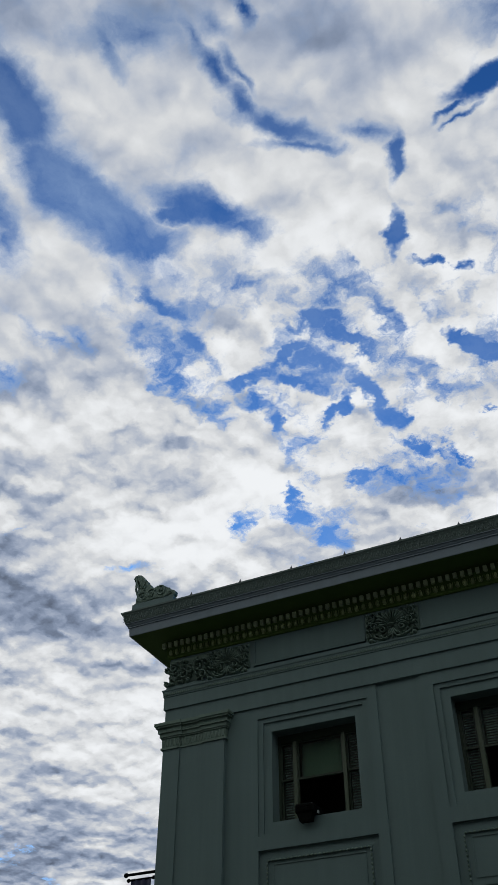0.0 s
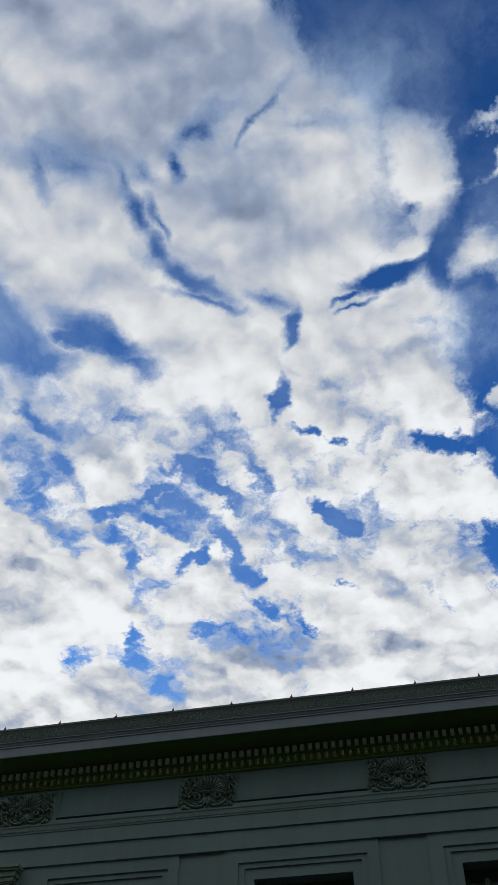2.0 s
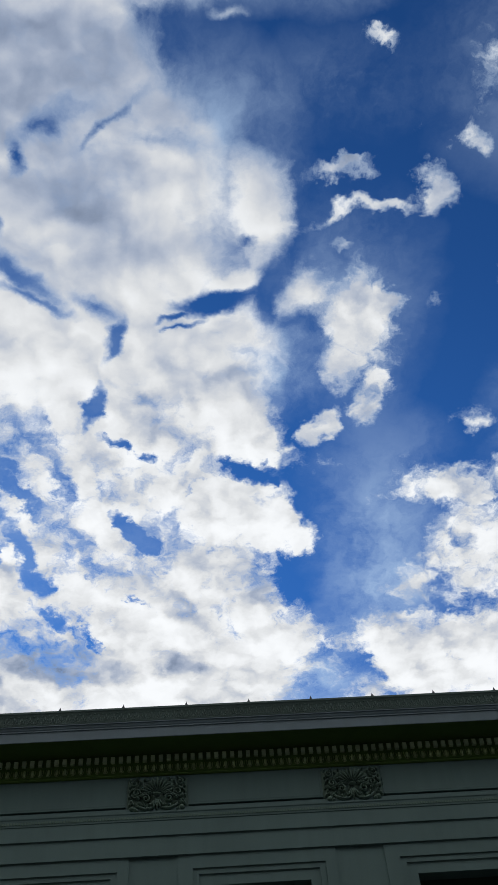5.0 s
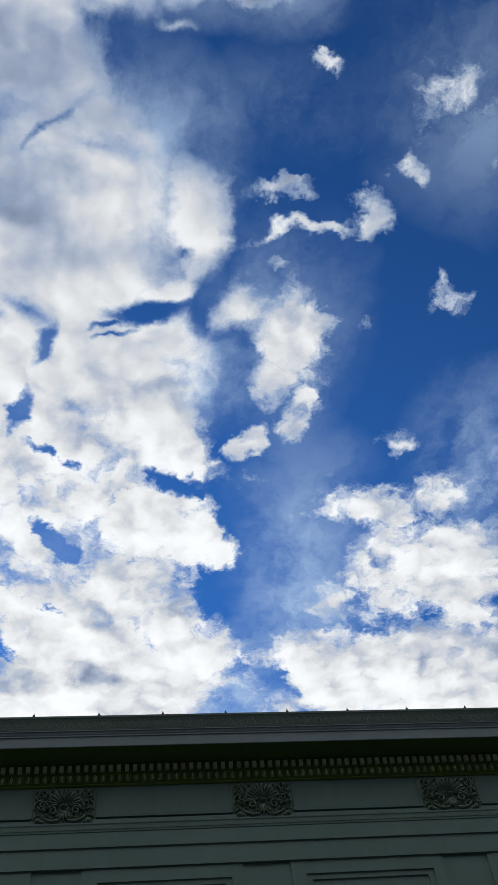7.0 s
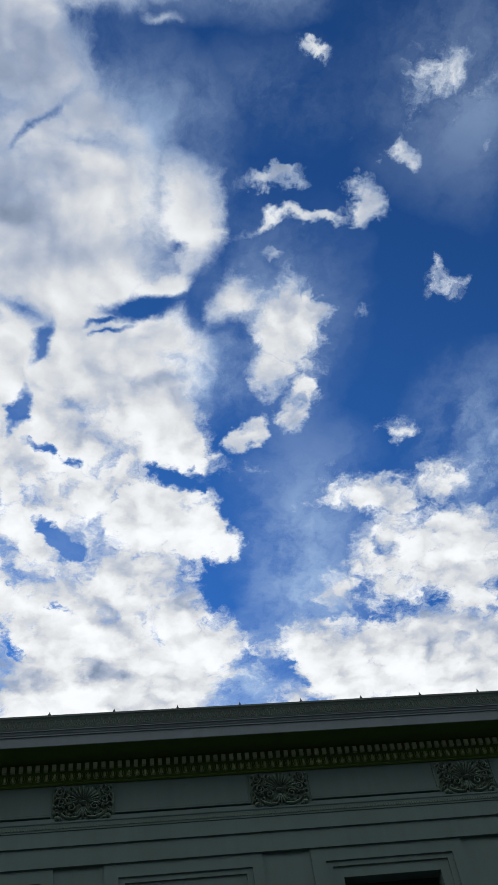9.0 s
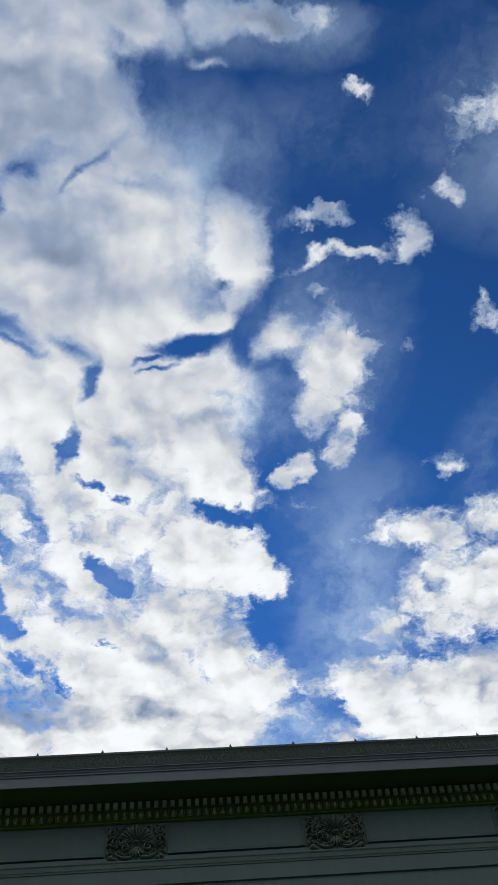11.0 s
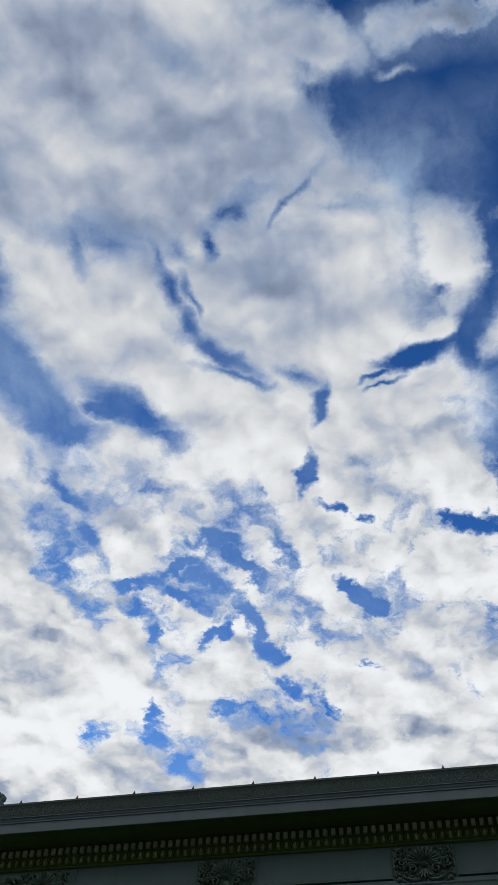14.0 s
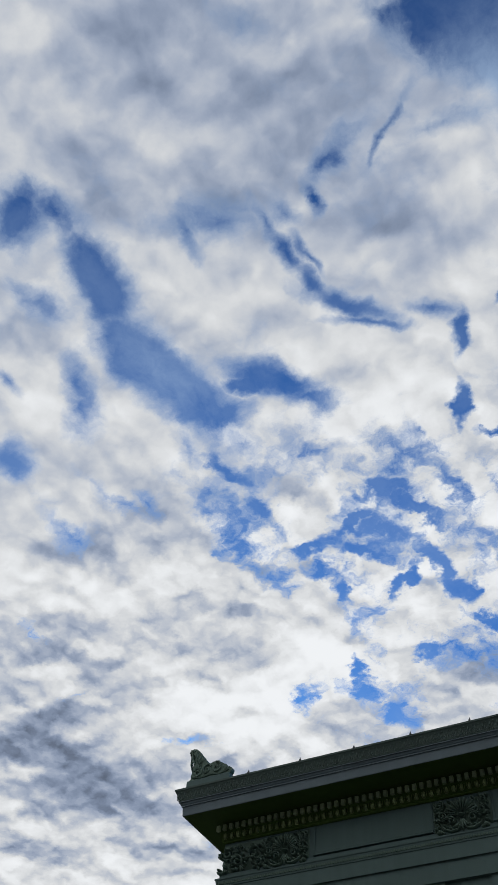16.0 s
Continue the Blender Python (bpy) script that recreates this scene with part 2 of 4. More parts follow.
def build_world():
    """Clear Nishita sky behind one layer of broken cloud."""
    w = bpy.data.worlds.new("sky")
    scene.world = w
    w.use_nodes = True
    nt = w.node_tree
    nt.nodes.clear()
    L = nt.links.new

    def put(socket, v):
        if isinstance(v, (int, float)):
            socket.default_value = v
        elif isinstance(v, tuple):
            socket.default_value = v if len(v) == len(socket.default_value) else (*v, 1)
        else:
            L(v, socket)

    def mth(op, *args, clamp=False):
        q = nt.nodes.new("ShaderNodeMath")
        q.operation, q.use_clamp = op, clamp
        for i, v in enumerate(args):
            put(q.inputs[i], v)
        return q.outputs[0]

    def vec(op, a, b=None, scale=None):
        q = nt.nodes.new("ShaderNodeVectorMath")
        q.operation = op
        put(q.inputs[0], a)
        if b is not None:
            put(q.inputs[1], b)
        if scale is not None:
            put(q.inputs["Scale"], scale)
        return q.outputs[0]

    def noise_tex(p, scale, detail, rough=0.55, color=False, lac=2.0):
        q = nt.nodes.new("ShaderNodeTexNoise")
        q.inputs["Scale"].default_value, q.inputs["Detail"].default_value = scale, detail
        q.inputs["Roughness"].default_value, q.inputs["Lacunarity"].default_value = rough, lac
        L(p, q.inputs["Vector"])
        return q.outputs["Color" if color else 0]

    def ramp(v, a, b, lo=0.0, hi=1.0):
        q = nt.nodes.new("ShaderNodeMapRange")
        q.interpolation_type = "SMOOTHSTEP"
        put(q.inputs["Value"], v)
        for k, x in (("From Min", a), ("From Max", b), ("To Min", lo), ("To Max", hi)):
            put(q.inputs[k], x)
        return q.outputs[0]

    def blend(f, a, b):
        q = nt.nodes.new("ShaderNodeMix")
        q.data_type = "RGBA"
        put(q.inputs["Factor"], f)
        put(q.inputs[6], a)
        put(q.inputs[7], b)
        return q.outputs[2]

    co = nt.nodes.new("ShaderNodeTexCoord").outputs["Generated"]
    sep = nt.nodes.new("ShaderNodeSeparateXYZ")
    L(co, sep.inputs[0])
    up = mth("ADD", mth("MAXIMUM", sep.outputs[2], 0.0), 0.2)
    flat = nt.nodes.new("ShaderNodeCombineXYZ")
    L(mth("DIVIDE", sep.outputs[0], up), flat.inputs[0])
    L(mth("DIVIDE", sep.outputs[1], up), flat.inputs[1])
    p = flat.outputs[0]
    plan = nt.nodes.new("ShaderNodeSeparateXYZ")
    L(p, plan.inputs[0])
    east, north = plan.outputs[0], plan.outputs[1]
    # the cloud overhead is thick and soft, the rows farther north are crisp and broken
    edge = mth("MULTIPLY_ADD", north, -0.14, mth("ADD", east, 0.02))
    rows = ramp(north, 0.42, 0.72)
    crisp = mth("MAXIMUM", rows, ramp(edge, 0.03, 0.12, 0.0, 0.85))

    # ragged edges: the places are pushed about by two sizes of swirl
    half = (0.5, 0.5, 0.5)
    w1 = vec("SCALE", vec("SUBTRACT", noise_tex(p, 9, 2, color=True), half), scale=0.035)
    w2 = vec("SCALE", vec("SUBTRACT", noise_tex(p, 30, 5, 0.6, color=True), half), scale=mth("MULTIPLY_ADD", crisp, 0.035, 0.026))
    pw = vec("ADD", p, vec("ADD", w1, w2))
    soft = vec("ADD", p, vec("ADD", w1, vec("SCALE", w2, scale=0.6)))

    def ellipses(lists, q):
        for cx, cy, a, b, turn, weight in [r for l in lists for r in l]:
            m = nt.nodes.new("ShaderNodeMapping")
            m.vector_type = "TEXTURE"
            L(q, m.inputs["Vector"])
            m.inputs["Location"].default_value = (cx, cy, 0)
            m.inputs["Rotation"].default_value = (0, 0, radians(turn))
            m.inputs["Scale"].default_value = (a, b, 1)
            g = nt.nodes.new("ShaderNodeTexGradient")
            g.gradient_type = "SPHERICAL"
            L(m.outputs[0], g.inputs[0])
            yield g.outputs["Fac"], weight

    def add_up(lists, start):
        total = start
        for fac, weight in ellipses(lists, soft):
            total = mth("MULTIPLY_ADD", fac, weight, total)
        return total

    def largest(lists):
        total = 0.0
        for fac, weight in ellipses(lists, pw):
            total = mth("MAXIMUM", mth("MULTIPLY", fac, weight), total)
        return total

    def cells(q, scale, smooth, detail=1.0):
        v = nt.nodes.new("ShaderNodeTexVoronoi")
        v.feature = "SMOOTH_F1"
        v.inputs["Scale"].default_value, v.inputs["Smoothness"].default_value = scale, smooth
        v.inputs["Detail"].default_value, v.inputs["Roughness"].default_value = detail, 0.45
        L(q, v.inputs["Vector"])
        return v.outputs["Distance"]

    # heaped height of the cloud: rounded lumps of several sizes, each smaller one lower
    def heap(q):
        big = mth("SUBTRACT", 0.45, cells(q, 6.0, 0.6, 1.0))
        small = mth("SUBTRACT", 0.45, cells(q, 17.0, 0.45, 2.0))
        h = mth("MULTIPLY_ADD", small, 0.45, big)
        return mth("MULTIPLY_ADD", mth("SUBTRACT", noise_tex(q, 22, 6, 0.55), 0.5), 0.45, h)

    # a closed deck to the west, torn open, and clear sky with loose puffs to the east
    deck = ramp(edge, -0.11, 0.09, 0.95, -0.62)
    # unseen overcast added to the south to give the front neutral light
    deck = mth("MAXIMUM", deck, ramp(north, 0.0, -0.35, -0.62, 1.1))
    cover = mth("SUBTRACT", mth("ADD", deck, largest(PUFF_LISTS)), largest(GAP_LISTS))
    cover = mth("SUBTRACT", mth("MINIMUM", cover, 1.0), add_up([BROKEN], mth("MULTIPLY", rows, -0.24)))
    lump = heap(pw)
    torn = mth("SUBTRACT", noise_tex(pw, 13, 9, 0.62), 0.5)
    threads = mth("SUBTRACT", noise_tex(pw, 46, 6, 0.65), 0.5)
    body = mth("MULTIPLY_ADD", lump, mth("MULTIPLY_ADD", crisp, 0.70, 0.50), cover)
    body = mth("MULTIPLY_ADD", torn, mth("MULTIPLY_ADD", crisp, 1.0, 1.3), body)
    body = mth("MULTIPLY_ADD", threads, mth("MULTIPLY_ADD", crisp, 0.55, 0.70), body)
    dens = ramp(body, mth("MULTIPLY_ADD", crisp, 0.22, -0.50), mth("MULTIPLY_ADD", crisp, -0.20, 0.72))
    # thin veils drawn out beside the thicker cloud
    haze = ramp(edge, -0.16, -0.04, 0.17, 0.0)
    thin = add_up([VEILS], haze)
    thin = mth("MULTIPLY", thin, ramp(noise_tex(vec("MULTIPLY", pw, (1.0, 0.7, 1.0)), 7.0, 8, 0.62), 0.34, 0.66, 0.05, 1.15))
    thin = mth("MINIMUM", mth("MAXIMUM", thin, 0.0), 0.72)
    thick = dens
    dens = mth("SUBTRACT", 1.0, mth("MULTIPLY", mth("SUBTRACT", 1.0, dens), mth("SUBTRACT", 1.0, thin)), clamp=True)

    # light in the cloud: lumps lit from the sun's side, greyer bases
    toward = vec("ADD", soft, (-0.012, 0.017, 0.0))
    relief = mth("SUBTRACT", heap(soft), heap(toward))
    broad = mth("SUBTRACT", noise_tex(p, 5.0, 5, 0.5), 0.5)
    grey = add_up(GREY_LISTS, 0.0)
    glow = add_up([BRIGHT_BANKS], 0.0)
    light = mth("MULTIPLY_ADD", mth("MULTIPLY", relief, mth("MULTIPLY_ADD", crisp, 0.5, 0.5)), RELIEF, CLOUD_LIGHT)
    light = mth("MULTIPLY_ADD", mth("ADD", lump, 0.22), 0.20, light)
    light = mth("MULTIPLY_ADD", broad, 0.30, light)
    light = mth("ADD", light, ramp(north, 0.10, 0.75, -0.17, 0.04))
    # that unseen southern cloud is brightened to lift the light on the front
    light = mth("ADD", light, ramp(north, 0.0, -0.4, 0.0, 0.22))
    light = mth("MULTIPLY_ADD", grey, -0.38, light)
    light = mth("MULTIPLY_ADD", glow, 0.30, light)
    light = ramp(light, -0.05, 1.15, 0.10, 0.96)
    tone = blend(ramp(light, 0.25, 0.78), (0.72, 0.90, 1.27), (0.975, 1.0, 1.025))
    # thin cloud scatters more blue
    cloud = blend(thick, (0.46, 0.62, 0.83), vec("SCALE", tone, scale=light))

    sky = nt.nodes.new("ShaderNodeTexSky")
    sky.sky_type = "NISHITA"
    sky.sun_disc = False
    sky.sun_elevation, sky.sun_rotation = radians(SUN_ELEVATION), radians(SUN_TURN)
    sky.air_density, sky.dust_density, sky.ozone_density = 1.0, 0.3, 4.0
    blue = vec("SCALE", vec("MULTIPLY", sky.outputs[0], SKY_TINT), scale=ramp(north, 0.15, 0.85, 0.70, 0.92))

    bg_sky = nt.nodes.new("ShaderNodeBackground")
    bg_sky.inputs["Strength"].default_value = 0.1
    L(blue, bg_sky.inputs[0])
    bg_cloud = nt.nodes.new("ShaderNodeBackground")
    L(cloud, bg_cloud.inputs[0])
    mixer = nt.nodes.new("ShaderNodeMixShader")
    L(dens, mixer.inputs[0])
    L(bg_sky.outputs[0], mixer.inputs[1])
    L(bg_cloud.outputs[0], mixer.inputs[2])
    out = nt.nodes.new("ShaderNodeOutputWorld")
    L(mixer.outputs[0], out.inputs[0])


SUN_ELEVATION, SUN_TURN = 24.0, -38.0
SKY_TINT = (0.32, 0.83, 1.45)
RELIEF, CLOUD_LIGHT = 0.95, 0.785
build_world()

sun_data = bpy.data.lights.new("sun", "SUN")
sun_data.energy, sun_data.angle, sun_data.color = 0.8, radians(12), (1.0, 0.95, 0.88)
sun = new("sun", sun_data)
sun.matrix_world = look((-30 * 1.0, 38.4, 21.7), (0, 0, 0))

# ---- materials ----
def nodes_of(name):
    m = bpy.data.materials.new(name)
    m.use_nodes = True
    nt = m.node_tree
    return m, nt, nt.nodes["Principled BSDF"]


def painted(name, color, rough=0.75, vary=0.12, bump=0.15, scale=1.0, streak=0.25, random_vary=0.0):
    """Old matt paint: blotches, fine grain, rain streaks and a soft relief."""
    m, nt, b = nodes_of(name)
    L = nt.links.new
    co = nt.nodes.new("ShaderNodeTexCoord")
    n1 = nt.nodes.new("ShaderNodeTexNoise")
    n1.inputs["Scale"].default_value, n1.inputs["Detail"].default_value = 0.9 * scale, 6
    n2 = nt.nodes.new("ShaderNodeTexNoise")
    n2.inputs["Scale"].default_value, n2.inputs["Detail"].default_value = 45 * scale, 4
    mp = nt.nodes.new("ShaderNodeMapping")
    mp.inputs["Scale"].default_value = (5, 5, 0.25)
    n3 = nt.nodes.new("ShaderNodeTexNoise")
    n3.inputs["Scale"].default_value, n3.inputs["Detail"].default_value = 1.2, 5
    L(co.outputs["Object"], n1.inputs["Vector"])
    L(co.outputs["Object"], n2.inputs["Vector"])
    L(co.outputs["Object"], mp.inputs["Vector"])
    L(mp.outputs[0], n3.inputs["Vector"])

    def math_node(op, a, b2):
        q = nt.nodes.new("ShaderNodeMath")
        q.operation = op
        for i, v in enumerate((a, b2)):
            if isinstance(v, (int, float)):
                q.inputs[i].default_value = v
            else:
                L(v, q.inputs[i])
        return q.outputs[0]

    s = math_node("MULTIPLY", math_node("SUBTRACT", n1.outputs[0], 0.5), 2 * vary)
    s = math_node("ADD", s, math_node("MULTIPLY", math_node("SUBTRACT", n2.outputs[0], 0.5), vary))
    s = math_node("ADD", s, math_node("MULTIPLY", math_node("SUBTRACT", n3.outputs[0], 0.5), streak))
    if random_vary:
        info = nt.nodes.new("ShaderNodeObjectInfo")
        s = math_node("ADD", s, math_node("MULTIPLY", math_node("SUBTRACT", info.outputs["Random"], 0.5), random_vary))
    f = math_node("ADD", s, 1.0)
    mul = nt.nodes.new("ShaderNodeVectorMath")
    mul.operation = "SCALE"
    mul.inputs[0].default_value = color
    L(f, mul.inputs["Scale"])
    L(mul.outputs[0], b.inputs["Base Color"])
    b.inputs["Roughness"].default_value = rough
    b.inputs["Specular IOR Level"].default_value = 0.3
    bp = nt.nodes.new("ShaderNodeBump")
    bp.inputs["Strength"].default_value, bp.inputs["Distance"].default_value = bump, 0.01
    L(n2.outputs[0], bp.inputs["Height"])
    L(bp.outputs[0], b.inputs["Normal"])
    return m


WALL = painted("wall_paint", (0.120, 0.178, 0.165))
TRIM = painted("trim_paint", (0.118, 0.175, 0.162), random_vary=0.10)
CARVED = painted("carved_paint", (0.138, 0.198, 0.155), vary=0.2, bump=0.3)
CORONA = painted("corona_paint", (0.175, 0.22, 0.24), rough=0.6)
# cornice underside: its shade is put into a darker, greener colour
UNDER = painted("soffit_shade_paint", (0.085, 0.145, 0.028), rough=0.8)
# far paler than the wall: the dentils' lit look is put into the colour
DENTIL = painted("dentil_lit_paint", (0.55, 0.62, 0.40), random_vary=0.2)
GUTTER = painted("gutter_metal", (0.108, 0.150, 0.130), rough=0.55, vary=0.2)
ROOFING = painted("roof_membrane", (0.12, 0.12, 0.12), rough=0.9)
FRAME = painted("window_paint", (0.085, 0.11, 0.07), rough=0.5)
SASH = painted("sash_and_head_shade_paint", (0.035, 0.052, 0.032), rough=0.5)
# eggs lightened likewise, as if lit in front of the shaded bed
EGGS = painted("egg_lit_paint", (0.36, 0.42, 0.20), random_vary=0.2)
BLIND = painted("blind_slats", (0.42, 0.48, 0.46), rough=0.5, random_vary=0.15, streak=0.1)
SHADE = painted("roller_shade", (0.10, 0.17, 0.11), rough=0.7, streak=0.1)
PLASTER = painted("interior_plaster", (0.30, 0.29, 0.26), rough=0.9)
DARK = painted("dark_casing", (0.006, 0.007, 0.006), rough=0.5)
CLIP = painted("lead_clip", (0.08, 0.085, 0.09), rough=0.5)
NAVY = painted("navy_metal", (0.03, 0.035, 0.08), rough=0.5)
PAVING = painted("pavement", (0.075, 0.077, 0.07), rough=0.9)
ASPHALT = painted("asphalt", (0.05, 0.05, 0.052), rough=0.9)
OPPOSITE = painted("light_block_dark", (0.075, 0.085, 0.065), rough=0.9)

for _m in (DARK,):
    _m.node_tree.nodes["Principled BSDF"].inputs["Specular IOR Level"].default_value = 0.02

GLASS, _nt, _b = nodes_of("window_glass")
_b.inputs["Base Color"].default_value = (0.75, 0.82, 0.78, 1)
_b.inputs["Roughness"].default_value = 0.02
_b.inputs["Transmission Weight"].default_value = 1.0
_b.inputs["IOR"].default_value = 1.45


# ---- mesh helpers ----
def part(name, bm, material, parent=None, label="", smooth=False):
    me = bpy.data.meshes.new(name)
    bm.normal_update()
    bm.to_mesh(me)
    bm.free()
    me.materials.append(material)
    if smooth:
        for p in me.polygons:
            p.use_smooth = True
    ob = new(name, me)
    if parent:
        ob.parent = parent
    if label:
        ob["label"] = label
    return ob


def shared(name, me, parent, m, label=""):
    """An object of its own on a mesh that alike pieces share."""
    ob = new(name, me)
    ob.parent = parent
    ob.matrix_basis = m
    if label:
        ob["label"] = label
    return ob


def box(bm, x0, x1, y0, y1, z0, z1):
    v = [bm.verts.new((x, y, z)) for z in (z0, z1) for y in (y0, y1) for x in (x0, x1)]
    for f in ((0, 2, 3, 1), (4, 5, 7, 6), (0, 1, 5, 4), (2, 6, 7, 3), (0, 4, 6, 2), (1, 3, 7, 5)):
        bm.faces.new([v[i] for i in f])
    return v


def bevelled_box(bm, x0, x1, y0, y1, z0, z1, r):
    v = box(bm, x0, x1, y0, y1, z0, z1)
    edges = {e for q in v for e in q.link_edges}
    bmesh.ops.bevel(bm, geom=list(edges), offset=r, segments=1, affect="EDGES")


def blob(bm, c, r, seg=8, rings=6, turn=0.0):
    """A rounded carved lump with half-axes r, leaning by turn in the wall's plane."""
    m = Matrix.Translation(c) @ Matrix.Rotation(turn, 4, "Y") @ Matrix.Diagonal((r[0], r[1], r[2], 1))
    bmesh.ops.create_uvsphere(bm, u_segments=seg, v_segments=rings, radius=1, matrix=m)


def tube(bm, pts, radii, y=0.0, depth=1.0, seg=6):
    """A carved stem along points (x, z) in the wall's plane."""
    rows = []
    n = len(pts)
    for i, (x, z) in enumerate(pts):
        a, b = pts[max(i - 1, 0)], pts[min(i + 1, n - 1)]
        d = Vector((b[0] - a[0], 0, b[1] - a[1])).normalized()
        side = Vector((-d.z, 0, d.x))
        r = radii[i] if isinstance(radii, (list, tuple)) else radii
        rows.append([bm.verts.new(Vector((x, y, z)) + side * math.cos(2 * math.pi * k / seg) * r
                     + Vector((0, -1, 0)) * math.sin(2 * math.pi * k / seg) * r * depth) for k in range(seg)])
    for i in range(n - 1):
        for k in range(seg):
            bm.faces.new((rows[i][k], rows[i][(k + 1) % seg], rows[i + 1][(k + 1) % seg], rows[i + 1][k]))
    bm.faces.new(rows[0][::-1])
    bm.faces.new(rows[-1])


def spiral(cx, cz, r0, r1, a0, turns, n=16, flip=1):
    pts = []
    for i in range(n):
        q = i / (n - 1)
        a = a0 + turns * 2 * math.pi * q
        r = r0 + (r1 - r0) * q
        pts.append((cx + flip * r * math.cos(a), cz + r * math.sin(a)))
    return pts


def layer(bm, x0, x1, z0, z1, y0, y1, holes):
    """A slab from y0 (front) to y1 with rectangular holes (x0, x1, z0, z1)."""
    xs = sorted({x0, x1, *[h for q in holes for h in q[:2] if x0 < h < x1]})
    zs = sorted({z0, z1, *[h for q in holes for h in q[2:] if z0 < h < z1]})
    def solid(i, j):
        if not (0 <= i < len(xs) - 1 and 0 <= j < len(zs) - 1):
            return False
        cx, cz = (xs[i] + xs[i + 1]) / 2, (zs[j] + zs[j + 1]) / 2
        return not any(h[0] < cx < h[1] and h[2] < cz < h[3] for h in holes)
    def quad(*p):
        bm.faces.new([bm.verts.new(q) for q in p])
    for i in range(len(xs) - 1):
        for j in range(len(zs) - 1):
            if not solid(i, j):
                continue
            a, b, c, d = xs[i], xs[i + 1], zs[j], zs[j + 1]
            quad((a, y0, c), (b, y0, c), (b, y0, d), (a, y0, d))
            quad((b, y1, c), (a, y1, c), (a, y1, d), (b, y1, d))
            if not solid(i - 1, j):
                quad((a, y1, c), (a, y0, c), (a, y0, d), (a, y1, d))
            if not solid(i + 1, j):
                quad((b, y0, c), (b, y1, c), (b, y1, d), (b, y0, d))
            if not solid(i, j - 1):
                quad((a, y1, c), (b, y1, c), (b, y0, c), (a, y0, c))
            if not solid(i, j + 1):
                quad((a, y0, d), (b, y0, d), (b, y1, d), (a, y1, d))


# ---- plan of the building ----
BAY = 3.66
BAYS = 7                       # windows on the front
XL = -5.15                     # corner of the building
XR = BAY * (BAYS - 2) + 5.15 + BAY - 3.66 + 0.0
DEEP = 16.0                    # depth of the building
WIN = (-2.735, -0.961, 7.10, 8.84)


def sweep(bm, profile, x0=XL, x1=XR, deep=DEEP):
    """A moulding of the profile (out, z) round the front and both flanks, with mitred corners."""
    rows = []
    for u, z in profile:
        rows.append([bm.verts.new(p) for p in ((x0 - u, deep, z), (x0 - u, -u, z), (x1 + u, -u, z), (x1 + u, deep, z))])
    n = len(rows)
    for i in range(n - 1):
        for k in range(3):
            bm.faces.new((rows[i][k], rows[i + 1][k], rows[i + 1][k + 1], rows[i][k + 1]))


building = new("building")
tagged(building, "grey-green painted neoclassical building with a deep carved cornice", "building")


def bay_holes(kind):
    out = []
    for k in range(BAYS):
        o = k * BAY
        c = o + (WIN[0] + WIN[1]) / 2
        if kind == "open":
            out.append((o + WIN[0], o + WIN[1], WIN[2], WIN[3]))
        elif kind == "inner":
            out.append((c - 1.06, c + 1.06, 6.90, 9.03))
        elif kind == "outer":
            out.append((c - 1.17, c + 1.17, 6.86, 9.125))
        elif kind == "spandrel":
            out.append((c - 1.17, c + 1.17, 5.45, 6.61))
    return out


def build_walls():
    strips = [(k * BAY - 0.478, k * BAY + 0.387, 4.6, 9.36) for k in range(BAYS - 0)][:BAYS - 1]
    bm = bmesh.new()
    layer(bm, XL, XR, 0, 11.0, 0.06, 0.40, bay_holes("open"))
    layer(bm, XL, XR, 0, 9.365, 0.03, 0.06, bay_holes("inner") + bay_holes("spandrel"))
    layer(bm, XL, XR, 0, 9.365, 0.0, 0.03, bay_holes("outer") + bay_holes("spandrel") + strips)
    front = part("front_wall", bm, WALL, building)
    bm = bmesh.new()
    box(bm, XL, XL + 0.4, 0.40, DEEP, 0, 11.0)
    part("side_wall", bm, WALL, building)
    bm = bmesh.new()
    box(bm, XR - 0.4, XR, 0.40, DEEP, 0, 11.0)
    part("side_wall", bm, WALL, building)
    bm = bmesh.new()
    box(bm, XL + 0.4, XR - 0.4, DEEP - 0.4, DEEP, 0, 11.0)
    part("back_wall", bm, WALL, building)
    bm = bmesh.new()
    box(bm, XL, XR, 0.0, DEEP, 11.4, 11.6)
    part("roof", bm, ROOFING, building)
    bm = bmesh.new()
    box(bm, XL + 0.4, XR - 0.4, 0.4, DEEP - 0.4, 6.0, 6.2)
    box(bm, XL + 0.4, XR - 0.4, 0.4, DEEP - 0.4, 9.6, 9.7)
    box(bm, XL + 0.4, XR - 0.4, 5.0, 5.1, 6.2, 9.6)
    for k in range(1, BAYS):
        box(bm, k * BAY - 3.7, k * BAY - 3.62, 0.4, 5.0, 6.2, 9.6)
    part("interior", bm, PLASTER, building)
    return front


build_walls()


